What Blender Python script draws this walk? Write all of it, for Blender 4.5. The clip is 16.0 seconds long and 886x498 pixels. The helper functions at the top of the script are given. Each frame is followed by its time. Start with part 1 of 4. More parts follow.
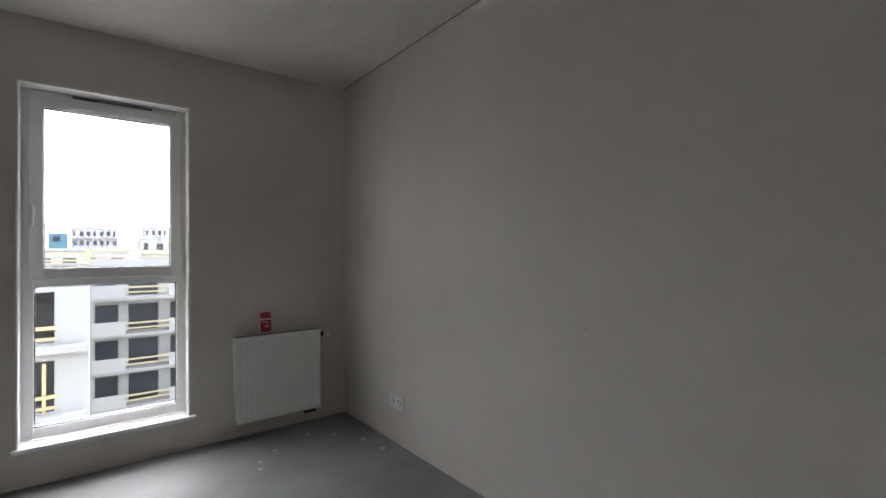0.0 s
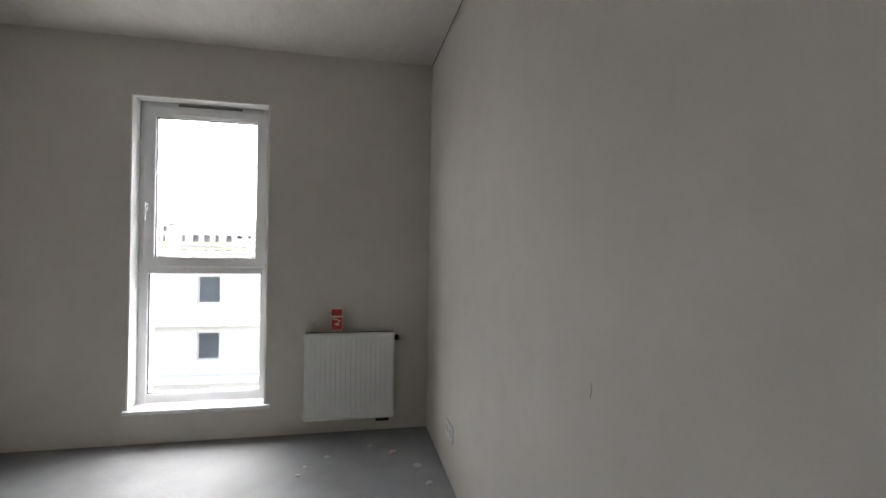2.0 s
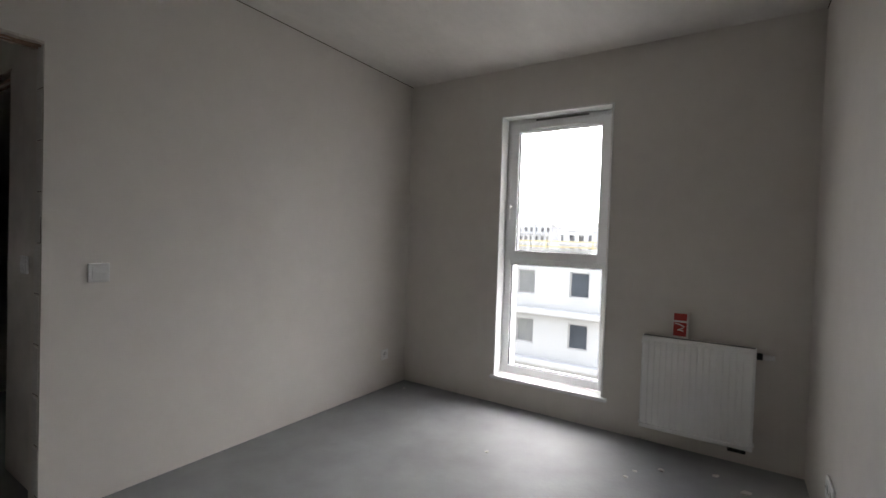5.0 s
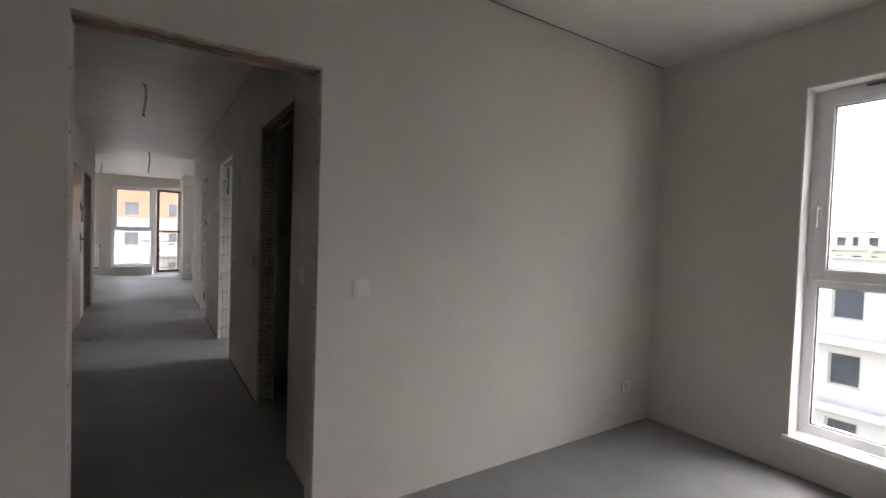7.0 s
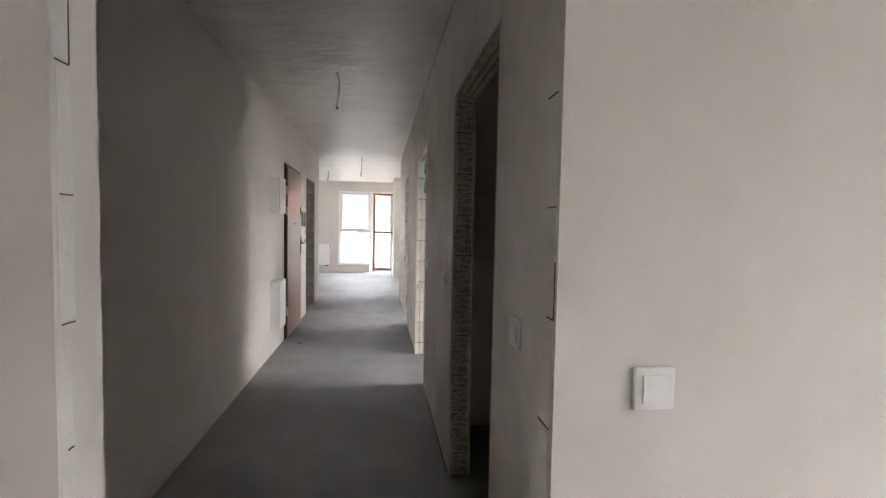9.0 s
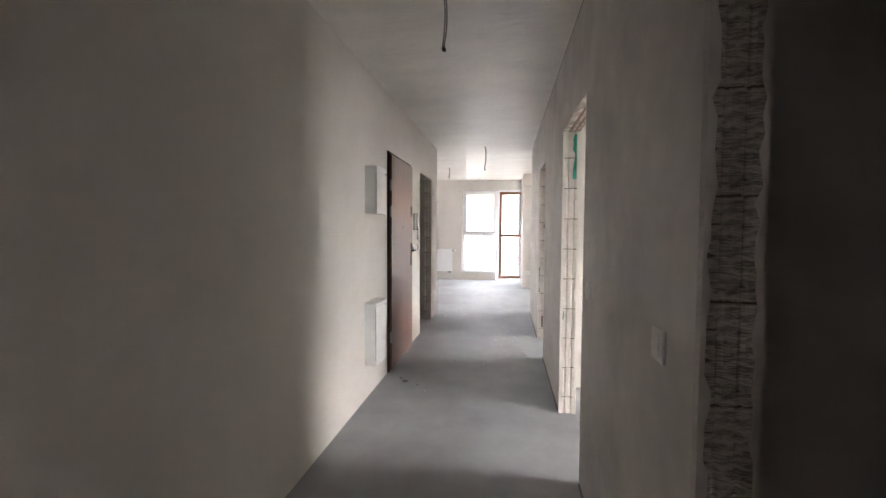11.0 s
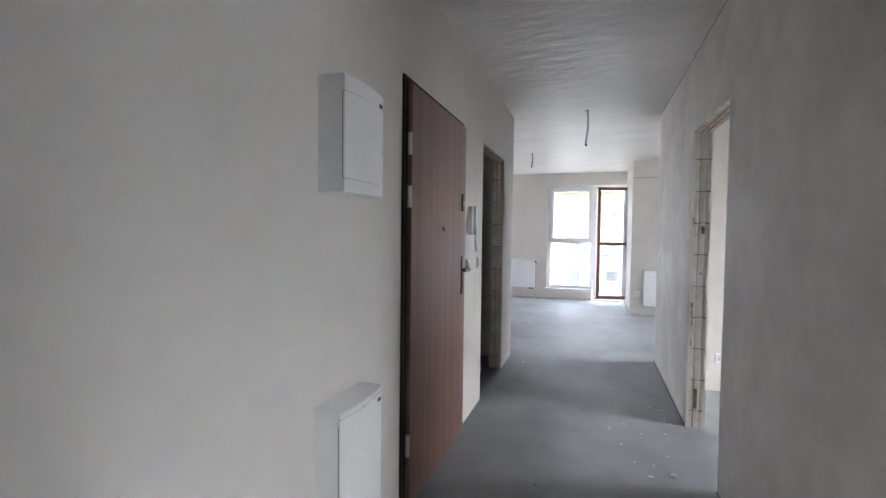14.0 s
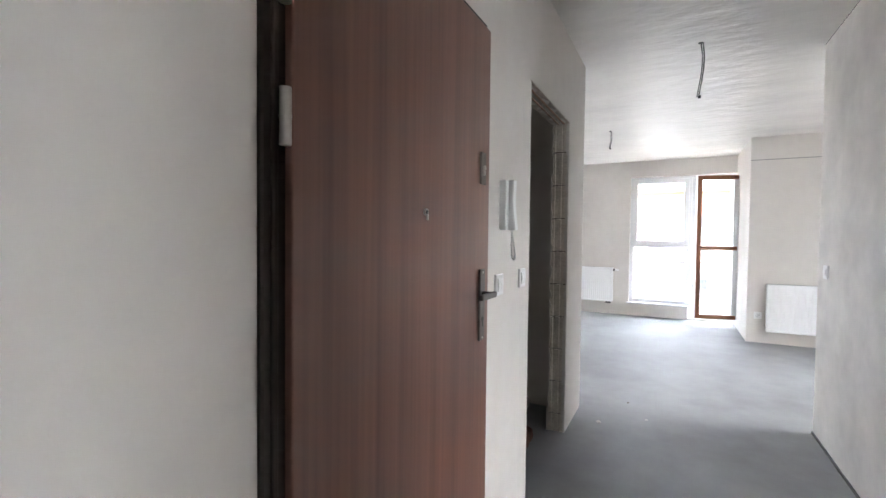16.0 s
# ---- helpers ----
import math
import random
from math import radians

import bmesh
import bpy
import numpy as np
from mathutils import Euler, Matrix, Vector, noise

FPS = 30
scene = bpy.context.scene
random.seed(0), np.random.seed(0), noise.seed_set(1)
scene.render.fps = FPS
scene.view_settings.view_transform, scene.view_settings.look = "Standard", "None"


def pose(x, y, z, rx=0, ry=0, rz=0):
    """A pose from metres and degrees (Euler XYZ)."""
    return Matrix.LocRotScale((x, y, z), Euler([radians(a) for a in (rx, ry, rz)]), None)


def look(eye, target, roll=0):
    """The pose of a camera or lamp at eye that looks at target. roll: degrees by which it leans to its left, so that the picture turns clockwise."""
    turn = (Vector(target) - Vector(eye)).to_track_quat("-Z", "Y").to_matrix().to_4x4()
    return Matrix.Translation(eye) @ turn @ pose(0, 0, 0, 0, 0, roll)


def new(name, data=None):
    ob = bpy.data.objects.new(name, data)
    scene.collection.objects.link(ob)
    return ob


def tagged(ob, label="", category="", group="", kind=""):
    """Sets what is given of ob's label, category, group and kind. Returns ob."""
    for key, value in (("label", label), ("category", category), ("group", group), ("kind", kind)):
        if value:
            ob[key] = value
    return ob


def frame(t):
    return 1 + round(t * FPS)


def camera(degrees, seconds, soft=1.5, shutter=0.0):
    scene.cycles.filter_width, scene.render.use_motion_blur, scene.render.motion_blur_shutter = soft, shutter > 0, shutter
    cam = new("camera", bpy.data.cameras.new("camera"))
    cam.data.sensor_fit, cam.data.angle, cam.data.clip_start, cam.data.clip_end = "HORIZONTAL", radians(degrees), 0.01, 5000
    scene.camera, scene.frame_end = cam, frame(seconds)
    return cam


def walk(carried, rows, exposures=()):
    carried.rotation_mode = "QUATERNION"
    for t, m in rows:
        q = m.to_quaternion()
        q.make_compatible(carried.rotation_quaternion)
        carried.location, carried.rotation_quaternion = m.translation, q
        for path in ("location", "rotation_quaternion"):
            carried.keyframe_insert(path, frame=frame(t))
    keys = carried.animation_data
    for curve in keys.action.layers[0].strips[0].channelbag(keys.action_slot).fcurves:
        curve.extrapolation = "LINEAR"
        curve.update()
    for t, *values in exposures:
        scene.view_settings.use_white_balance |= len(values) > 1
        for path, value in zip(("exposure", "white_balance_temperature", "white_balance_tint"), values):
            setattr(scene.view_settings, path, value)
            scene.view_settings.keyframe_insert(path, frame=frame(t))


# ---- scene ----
cam = camera(88.9, 16.0, soft=1.5)
PATH = [
    (0, (0.166, 0.322, 1.268), (1.393, 1.901, 1.287), -0.4),
    (0.5, (0.491, 0.352, 1.269), (1.518, 2.068, 1.281), -0.0),
    (1, (0.732, 0.381, 1.286), (1.577, 2.193, 1.297), 0.5),
    (1.5, (0.995, 0.416, 1.282), (1.614, 2.317, 1.289), 0.8),
    (2, (1.212, 0.467, 1.285), (1.617, 2.425, 1.284), 1.0),
    (2.5, (1.367, 0.542, 1.28), (1.548, 2.534, 1.276), 1.1),
    (3, (1.434, 0.573, 1.266), (1.377, 2.572, 1.258), 1.3),
    (3.5, (1.442, 0.532, 1.256), (1.085, 2.5, 1.238), 1.6),
    (6, (1.287, 0.477, 1.276), (-0.128, 1.889, 1.228), 2.0),
    (6.5, (1.156, 0.5, 1.289), (-0.393, 1.764, 1.236), 2.0),
    (7, (0.924, 0.536, 1.323), (-0.755, 1.621, 1.261), 1.9),
    (7.5, (0.676, 0.626, 1.321), (-1.1, 1.544, 1.251), 2.0),
    (8, (0.398, 0.747, 1.345), (-1.469, 1.459, 1.258), 1.6),
    (8.5, (0.077, 0.807, 1.366), (-1.86, 1.296, 1.268), 1.3),
    (9, (-0.234, 0.82, 1.371), (-2.212, 1.1, 1.271), 1.1),
    (9.5, (-0.565, 0.85, 1.366), (-2.561, 0.939, 1.268), 0.9),
    (10, (-0.927, 0.853, 1.373), (-2.923, 0.782, 1.273), 0.5),
    (12.5, (-2.698, 0.699, 1.354), (-4.647, 0.258, 1.271), 0.8),
    (13, (-3.073, 0.675, 1.358), (-5.007, 0.173, 1.276), 0.8),
    (13.5, (-3.431, 0.612, 1.35), (-5.347, 0.043, 1.274), 0.7),
    (14, (-3.786, 0.559, 1.346), (-5.684, -0.068, 1.274), 0.7),
    (14.5, (-4.152, 0.527, 1.336), (-6.028, -0.162, 1.264), 0.7),
    (15, (-4.501, 0.489, 1.308), (-6.355, -0.258, 1.239), 0.7),
    (15.5, (-4.823, 0.423, 1.292), (-6.648, -0.394, 1.229), 0.7),
    (16, (-5.168, 0.351, 1.307), (-6.947, -0.561, 1.251), 0.6),
]
EXPOSURES = [(0.0, 3.43, 6730, 12), (1.0, 3.53, 6730, 12), (2.0, 3.95, 6830, 12), (3.0, 4.00, 6830, 13), (3.5, 3.70, 6830, 13), (6.0, 3.55, 6980, 15), (7.0, 3.70, 7080, 16), (7.5, 4.45, 7130, 15), (8.0, 4.70, 7030, 15), (8.5, 4.95, 7080, 15), (9.0, 5.00, 7080, 16),
             (9.5, 5.35, 7130, 16), (10.0, 5.30, 7480, 19), (12.5, 5.15, 6350, 13), (13.5, 4.83, 6300, 13), (14.5, 4.78, 6350, 13), (15.0, 4.92, 6400, 13), (16.0, 5.27, 6550, 13)]
walk(cam, [(t, look(eye, target, roll)) for t, eye, target, roll in PATH], EXPOSURES)

# ---- world and light ----
world = bpy.data.worlds.new("sky")
scene.world = world
world.use_nodes = True
wn = world.node_tree
sky = wn.nodes.new("ShaderNodeTexSky")
sky.sky_type = 'NISHITA'
sky.sun_disc = False
sky.sun_elevation = radians(52)
sky.sun_rotation = radians(8)
sky.dust_density = 0.6
pale = wn.nodes.new("ShaderNodeHueSaturation")
pale.inputs["Saturation"].default_value = 0.4
wn.links.new(sky.outputs[0], pale.inputs["Color"])
# an overcast sky is brighter overhead than at the horizon
dome = wn.nodes.new("ShaderNodeTexCoord")
height = wn.nodes.new("ShaderNodeSeparateXYZ")
rise = wn.nodes.new("ShaderNodeMath")
rise.operation, rise.use_clamp = 'MAXIMUM', False
rise.inputs[1].default_value = 0.0
lift = wn.nodes.new("ShaderNodeMath")
lift.operation = 'MULTIPLY_ADD'
lift.inputs[1].default_value, lift.inputs[2].default_value = 1.6, 0.48
cloud = wn.nodes.new("ShaderNodeVectorMath")
cloud.operation = 'SCALE'
wn.links.new(dome.outputs["Generated"], height.inputs[0])
wn.links.new(height.outputs["Z"], rise.inputs[0])
wn.links.new(rise.outputs[0], lift.inputs[0])
wn.links.new(pale.outputs[0], cloud.inputs[0])
wn.links.new(lift.outputs[0], cloud.inputs["Scale"])
wn.links.new(cloud.outputs[0], wn.nodes["Background"].inputs["Color"])
wn.nodes["Background"].inputs["Strength"].default_value = 0.15
sun = new("sun", bpy.data.lights.new("sun", 'SUN'))
sun.data.energy, sun.data.angle, sun.data.color = 0.5, radians(80), (1.0, 0.97, 0.92)
sun.matrix_world = look((0, 0, 60), (-3.0, -21.3, 32.4))


# ---- materials ----
def material(name, base, rough=0.6, metal=0.0, vary=0.06, scale=3.0, fine=60.0, bump=0.0, bump_scale=40.0, spec=0.5, tint=None, stretch=(1, 1, 1), random_tone=0.0, grain=0.45, relief=0.01):
    """A Principled material whose tone varies at a large and a small scale, with fine relief."""
    m = bpy.data.materials.new(name)
    m.use_nodes = True
    nt = m.node_tree
    p = nt.nodes["Principled BSDF"]
    p.inputs["Roughness"].default_value, p.inputs["Metallic"].default_value = rough, metal
    p.inputs["Specular IOR Level"].default_value = spec
    co = nt.nodes.new("ShaderNodeTexCoord")
    mp = nt.nodes.new("ShaderNodeMapping")
    mp.inputs["Scale"].default_value = stretch
    nt.links.new(co.outputs["Object"], mp.inputs["Vector"])
    big, small = nt.nodes.new("ShaderNodeTexNoise"), nt.nodes.new("ShaderNodeTexNoise")
    big.inputs["Scale"].default_value, big.inputs["Detail"].default_value = scale, 5.0
    small.inputs["Scale"].default_value, small.inputs["Detail"].default_value = fine, 3.0
    for n in (big, small):
        nt.links.new(mp.outputs[0], n.inputs["Vector"])
    add = nt.nodes.new("ShaderNodeMath")
    add.operation = 'MULTIPLY_ADD'
    nt.links.new(small.outputs["Fac"], add.inputs[0])
    add.inputs[1].default_value = grain
    nt.links.new(big.outputs["Fac"], add.inputs[2])
    ramp = nt.nodes.new("ShaderNodeValToRGB")
    ramp.color_ramp.elements[0].position, ramp.color_ramp.elements[1].position = 0.3 + grain * 0.33, 0.7 + grain * 0.67
    other = tint or base
    ramp.color_ramp.elements[0].color = (*[c * (1 - vary) for c in other], 1)
    ramp.color_ramp.elements[1].color = (*[min(1, c * (1 + vary)) for c in base], 1)
    nt.links.new(add.outputs[0], ramp.inputs[0])
    out = ramp.outputs[0]
    if random_tone:
        info, hsv = nt.nodes.new("ShaderNodeObjectInfo"), nt.nodes.new("ShaderNodeHueSaturation")
        rng = nt.nodes.new("ShaderNodeMapRange")
        rng.inputs["To Min"].default_value, rng.inputs["To Max"].default_value = 1 - random_tone, 1 + random_tone
        nt.links.new(info.outputs["Random"], rng.inputs["Value"])
        nt.links.new(rng.outputs[0], hsv.inputs["Value"])
        nt.links.new(out, hsv.inputs["Color"])
        out = hsv.outputs[0]
    nt.links.new(out, p.inputs["Base Color"])
    if bump:
        rel = nt.nodes.new("ShaderNodeTexNoise")
        rel.inputs["Scale"].default_value, rel.inputs["Detail"].default_value = bump_scale, 6.0
        nt.links.new(mp.outputs[0], rel.inputs["Vector"])
        b = nt.nodes.new("ShaderNodeBump")
        b.inputs["Strength"].default_value, b.inputs["Distance"].default_value = bump, relief
        nt.links.new(rel.outputs["Fac"], b.inputs["Height"])
        nt.links.new(b.outputs[0], p.inputs["Normal"])
    return m


def glass(name, tint=(0.95, 0.97, 0.96)):
    m = bpy.data.materials.new(name)
    m.use_nodes = True
    p = m.node_tree.nodes["Principled BSDF"]
    p.inputs["Base Color"].default_value = (*tint, 1)
    p.inputs["Transmission Weight"].default_value, p.inputs["Roughness"].default_value, p.inputs["IOR"].default_value = 1.0, 0.0, 1.45
    return m


PLASTER = material("gypsum plaster", (0.75, 0.715, 0.672), 0.75, vary=0.05, scale=1.1, fine=9, bump=0.1, bump_scale=7, spec=0.3, grain=0.3, tint=(0.725, 0.685, 0.64))
CEILING = material("trowelled ceiling plaster", (0.75, 0.72, 0.683), 0.42, relief=0.015, vary=0.08, scale=1.6, fine=12, bump=1.0, bump_scale=5.0, spec=0.5, stretch=(2.0, 0.9, 1), grain=0.3)
SCREED = material("cement screed", (0.31, 0.32, 0.328), 0.6, vary=0.2, scale=0.8, fine=4.5, bump=0.15, bump_scale=40, spec=0.5, grain=0.4, tint=(0.27, 0.278, 0.284))
BLOCK = material("ceramic block", (0.79, 0.73, 0.65), 0.85, vary=0.16, scale=9, fine=70, bump=0.5, bump_scale=45, spec=0.2, tint=(0.69, 0.625, 0.545), random_tone=0.08)
LIGHTBLOCK = material("pale sanded block", (0.74, 0.71, 0.66), 0.85, vary=0.08, scale=9, fine=60, bump=0.4, bump_scale=40, spec=0.2, tint=(0.66, 0.62, 0.56), random_tone=0.04)
RUST = material("red clay joint", (0.34, 0.22, 0.16), 0.9, vary=0.3, scale=15)
KEYED = material("scored hollow block", (0.43, 0.395, 0.36), 0.9, vary=0.55, scale=3, fine=9, bump=0.9, bump_scale=9, spec=0.1, tint=(0.15, 0.13, 0.115), stretch=(1, 5, 22), grain=0.8)
MORTAR = material("dark mortar joint", (0.16, 0.13, 0.11), 0.9, vary=0.2, scale=12, fine=80, bump=0.6, bump_scale=60, spec=0.1)
# lightened so that the colour carries the haze over far blocks
FARPALE = material("distant render paled by haze", (0.3, 0.3, 0.302), 0.9, vary=0.08, scale=0.1, fine=1)
# the panes' sky reflection is put into this paler base colour
GREYPANE = material("facade window with painted reflection", (0.09, 0.097, 0.104), 0.3, vary=0.3, scale=0.6, fine=3, spec=0.15)
PALEBLOCK = material("plaster-smeared block", (0.74, 0.72, 0.69), 0.85, vary=0.06, scale=9, fine=60, bump=0.4, bump_scale=40, spec=0.2, random_tone=0.03)
LINTEL = material("bare lintel clay", (0.62, 0.57, 0.51), 0.9, vary=0.2, scale=7, fine=60, bump=0.6, bump_scale=35, spec=0.1, tint=(0.46, 0.4, 0.35))
STAINED = material("patchy smoothed plaster", (0.76, 0.723, 0.68), 0.65, vary=0.11, scale=2.4, fine=9, bump=0.3, bump_scale=6, spec=0.35, grain=0.35, tint=(0.68, 0.645, 0.602))
PVC = material("white window plastic", (0.9, 0.91, 0.92), 0.3, vary=0.015, scale=2, fine=30)
GASKET = material("black rubber gasket", (0.02, 0.02, 0.022), 0.6, vary=0.1)
SILL = material("white marble-chip sill", (0.84, 0.85, 0.86), 0.25, vary=0.05, scale=5, fine=90)
PANE = glass("clear window glass")
FOIL = material("golden oak window foil", (0.43, 0.18, 0.092), 0.4, vary=0.25, scale=3, fine=30, bump=0.05, bump_scale=50, stretch=(8, 8, 0.6), tint=(0.33, 0.135, 0.068))
ENAMEL = material("white radiator enamel", (0.9, 0.91, 0.91), 0.3, vary=0.01, scale=2, fine=20)
# shade inside radiators and the vent slot is put into this dark grey
GRILLE = material("grille grey with shade painted in", (0.2, 0.2, 0.2), 0.5, vary=0.1)
BLACK = material("black plastic", (0.02, 0.02, 0.02), 0.4, vary=0.1)
WHITE = material("white plastic", (0.86, 0.86, 0.85), 0.35, vary=0.015, scale=4, fine=40)
GREYP = material("socket hole", (0.12, 0.12, 0.12), 0.6, vary=0.1)
RED = material("red printed card", (0.4, 0.025, 0.015), 0.5, vary=0.06, scale=8)
CARD = material("white printed card", (0.78, 0.76, 0.72), 0.5, vary=0.04)
WALNUT = material("walnut door foil", (0.205, 0.098, 0.071), 0.29, vary=0.17, scale=1.5, fine=7, bump=0.02, bump_scale=12, spec=0.5, stretch=(9, 9, 0.16), tint=(0.15, 0.068, 0.05), grain=0.5)
FRAME = material("dark brown door frame steel", (0.024, 0.014, 0.011), 0.45, spec=0.25, vary=0.15, scale=5)
STEEL = material("satin steel", (0.6, 0.58, 0.55), 0.3, metal=1.0, vary=0.06, scale=20)
DARKSTEEL = material("titanium-coloured steel", (0.17, 0.155, 0.145), 0.42, metal=1.0, vary=0.1, scale=20)
WIRE = material("grey cable sheath", (0.12, 0.115, 0.11), 0.6, vary=0.15)
GREEN = material("green chalk paint", (0.02, 0.28, 0.2), 0.8, vary=0.25, scale=20)
BAG = material("dusty plastic sack", (0.16, 0.12, 0.11), 0.6, vary=0.3, scale=9, bump=0.4, bump_scale=20, tint=(0.1, 0.08, 0.07))
SACKING = material("reddish-brown paper", (0.15, 0.07, 0.05), 0.8, vary=0.4, scale=12, fine=50, bump=0.4, bump_scale=30)
CHIP = material("plaster chip", (0.62, 0.6, 0.57), 0.9, vary=0.1)
RENDER = material("white facade render", (0.25, 0.25, 0.247), 0.85, vary=0.04, scale=0.4, fine=8, spec=0.2)
SLABC = material("raw concrete slab", (0.21, 0.206, 0.2), 0.85, vary=0.1, scale=0.6, fine=6, spec=0.2)
DARKPANE = material("dark facade window", (0.035, 0.04, 0.046), 0.4, vary=0.4, scale=0.6, fine=3, spec=0.04)
PALEPANE = material("facade window with a pale blind", (0.1, 0.102, 0.1), 0.4, vary=0.2, scale=0.6, fine=3, spec=0.15)
# darker than the facades: the missing light indoors is put into this colour
DARKROOM = material("raw interior darkened as unlit", (0.17, 0.17, 0.172), 0.9, vary=0.2, scale=0.8, fine=5)
YELLOW = material("yellow guard board", (0.33, 0.27, 0.14), 0.6, vary=0.12, scale=1.5, fine=10)
ORANGE = material("orange facade render", (0.23, 0.12, 0.075), 0.85, vary=0.06, scale=0.4, fine=8)
# haze of the distance is mixed into this concrete colour
FARGREY = material("concrete paled by haze", (0.3, 0.3, 0.305), 0.9, vary=0.08, scale=0.1, fine=1)
FARBLUE = material("blue site cabin paint", (0.04, 0.11, 0.15), 0.6, vary=0.08, scale=0.4, fine=3)
EARTH = material("site earth and gravel", (0.4, 0.37, 0.32), 0.95, vary=0.2, scale=0.05, fine=0.6, spec=0.1)


# ---- mesh helpers ----
def box(bm, lo, hi, bev=0.0, seg=1):
    """A box between two corners, with bevelled edges."""
    lo, hi = Vector(lo), Vector(hi)
    made = bmesh.ops.create_cube(bm, size=1.0, matrix=Matrix.Translation((lo + hi) / 2) @ Matrix.Diagonal((*(hi - lo), 1)))
    if bev:
        edges = {e for v in made["verts"] for e in v.link_edges}
        bmesh.ops.bevel(bm, geom=list(edges), offset=bev, segments=seg, affect='EDGES', profile=0.5)
    return bm


def boxed(lo, hi, bev=0.0, seg=1):
    return box(bmesh.new(), lo, hi, bev, seg)


def rod(bm, a, b, r, r2=None, n=16):
    a, b = Vector(a), Vector(b)
    m = Matrix.Translation((a + b) / 2) @ (b - a).to_track_quat("Z", "Y").to_matrix().to_4x4()
    bmesh.ops.create_cone(bm, cap_ends=True, segments=n, radius1=r, radius2=r if r2 is None else r2, depth=(b - a).length, matrix=m)
    return bm


def tube(points, r, n=8):
    """A bent round tube through points."""
    bm, rings = bmesh.new(), []
    pts = [Vector(p) for p in points]
    for i, p in enumerate(pts):
        d = (pts[min(i + 1, len(pts) - 1)] - pts[max(i - 1, 0)]).normalized()
        q = d.to_track_quat("Z", "Y")
        rings.append([bm.verts.new(p + q @ Vector((r * math.cos(k * math.tau / n), r * math.sin(k * math.tau / n), 0))) for k in range(n)])
    for a, b in zip(rings, rings[1:]):
        for k in range(n):
            bm.faces.new((a[k], a[(k + 1) % n], b[(k + 1) % n], b[k]))
    bm.faces.new(rings[0][::-1]), bm.faces.new(rings[-1])
    return bm


def extruded(profile, axis, a0, a1):
    """A closed profile of (u, v) pulled along an axis: for z, (x, y); for x, (y, z); for y, (x, z)."""
    bm = bmesh.new()
    place = {"z": lambda u, v, a: (u, v, a), "x": lambda u, v, a: (a, u, v), "y": lambda u, v, a: (u, a, v)}[axis]
    low, high = ([bm.verts.new(place(u, v, a)) for u, v in profile] for a in (a0, a1))
    n = len(profile)
    for k in range(n):
        bm.faces.new((low[k], low[(k + 1) % n], high[(k + 1) % n], high[k]))
    bm.faces.new(low[::-1]), bm.faces.new(high)
    bmesh.ops.recalc_face_normals(bm, faces=bm.faces[:])
    return bm


def mesh_of(name, bm, mat, smooth=False):
    me = bpy.data.meshes.new(name)
    bm.to_mesh(me)
    bm.free()
    me.materials.append(mat)
    if smooth:
        for f in me.polygons:
            f.use_smooth = True
    return me


def part(name, bm, mat, parent, label="", smooth=False):
    ob = new(name, mesh_of(name, bm, mat, smooth))
    ob.parent = parent
    return tagged(ob, label)


def thing(name, m, label, category, group="", kind=""):
    ob = new(name)
    ob.matrix_world = m
    return tagged(ob, label, category, group, kind)


def solid(name, bm, mat, label, category="", kind="structure"):
    return tagged(new(name, mesh_of(name, bm, mat)), label, category, "", kind)


def wall_mesh(axis, a0, a1, t0, t1, z0, z1, holes=()):
    """A wall along x or y from a0 to a1, thick from t0 to t1, with rectangular openings (a, b, low, high) cut through it."""
    cuts_a = sorted({a0, a1, *(v for h in holes for v in h[:2])})
    cuts_z = sorted({z0, z1, *(v for h in holes for v in h[2:])})
    full = {}
    for i, (a, b) in enumerate(zip(cuts_a, cuts_a[1:])):
        for j, (c, d) in enumerate(zip(cuts_z, cuts_z[1:])):
            ma, mz = (a + b) / 2, (c + d) / 2
            full[i, j] = not any(h[0] < ma < h[1] and h[2] < mz < h[3] for h in holes)
    bm, known = bmesh.new(), {}

    def v(a, t, z):
        key = (a, t, z)
        if key not in known:
            known[key] = bm.verts.new((a, t, z) if axis == "x" else (t, a, z))
        return known[key]

    for (i, j), there in full.items():
        if not there:
            continue
        a, b, c, d = cuts_a[i], cuts_a[i + 1], cuts_z[j], cuts_z[j + 1]
        bm.faces.new((v(a, t0, c), v(b, t0, c), v(b, t0, d), v(a, t0, d)))
        bm.faces.new((v(a, t1, c), v(b, t1, c), v(b, t1, d), v(a, t1, d)))
        for k, p, q in (((i - 1, j), (a, c), (a, d)), ((i + 1, j), (b, c), (b, d)), ((i, j - 1), (a, c), (b, c)), ((i, j + 1), (a, d), (b, d))):
            if not full.get(k):
                bm.faces.new((v(p[0], t0, p[1]), v(q[0], t0, q[1]), v(q[0], t1, q[1]), v(p[0], t1, p[1])))
    bmesh.ops.recalc_face_normals(bm, faces=bm.faces[:])
    return bm


# ---- the flat: floor, ceiling, walls ----
H = 2.6
DOOR_H = 2.06
WEST = -13.45
solid("floor", boxed((-13.9, -4.1, -0.25), (2.2, 4.1, 0)), SCREED, "bare grey cement screed with dusty stains", "floor")
solid("ceiling", boxed((-13.9, -4.1, H), (2.2, 4.1, H + 0.25)), CEILING, "trowelled off-white plaster ceiling with uneven sheen", "ceiling")


def wall(name, *args):
    return solid(name, wall_mesh(*args), PLASTER, "bare warm-grey gypsum plaster wall", "wall")


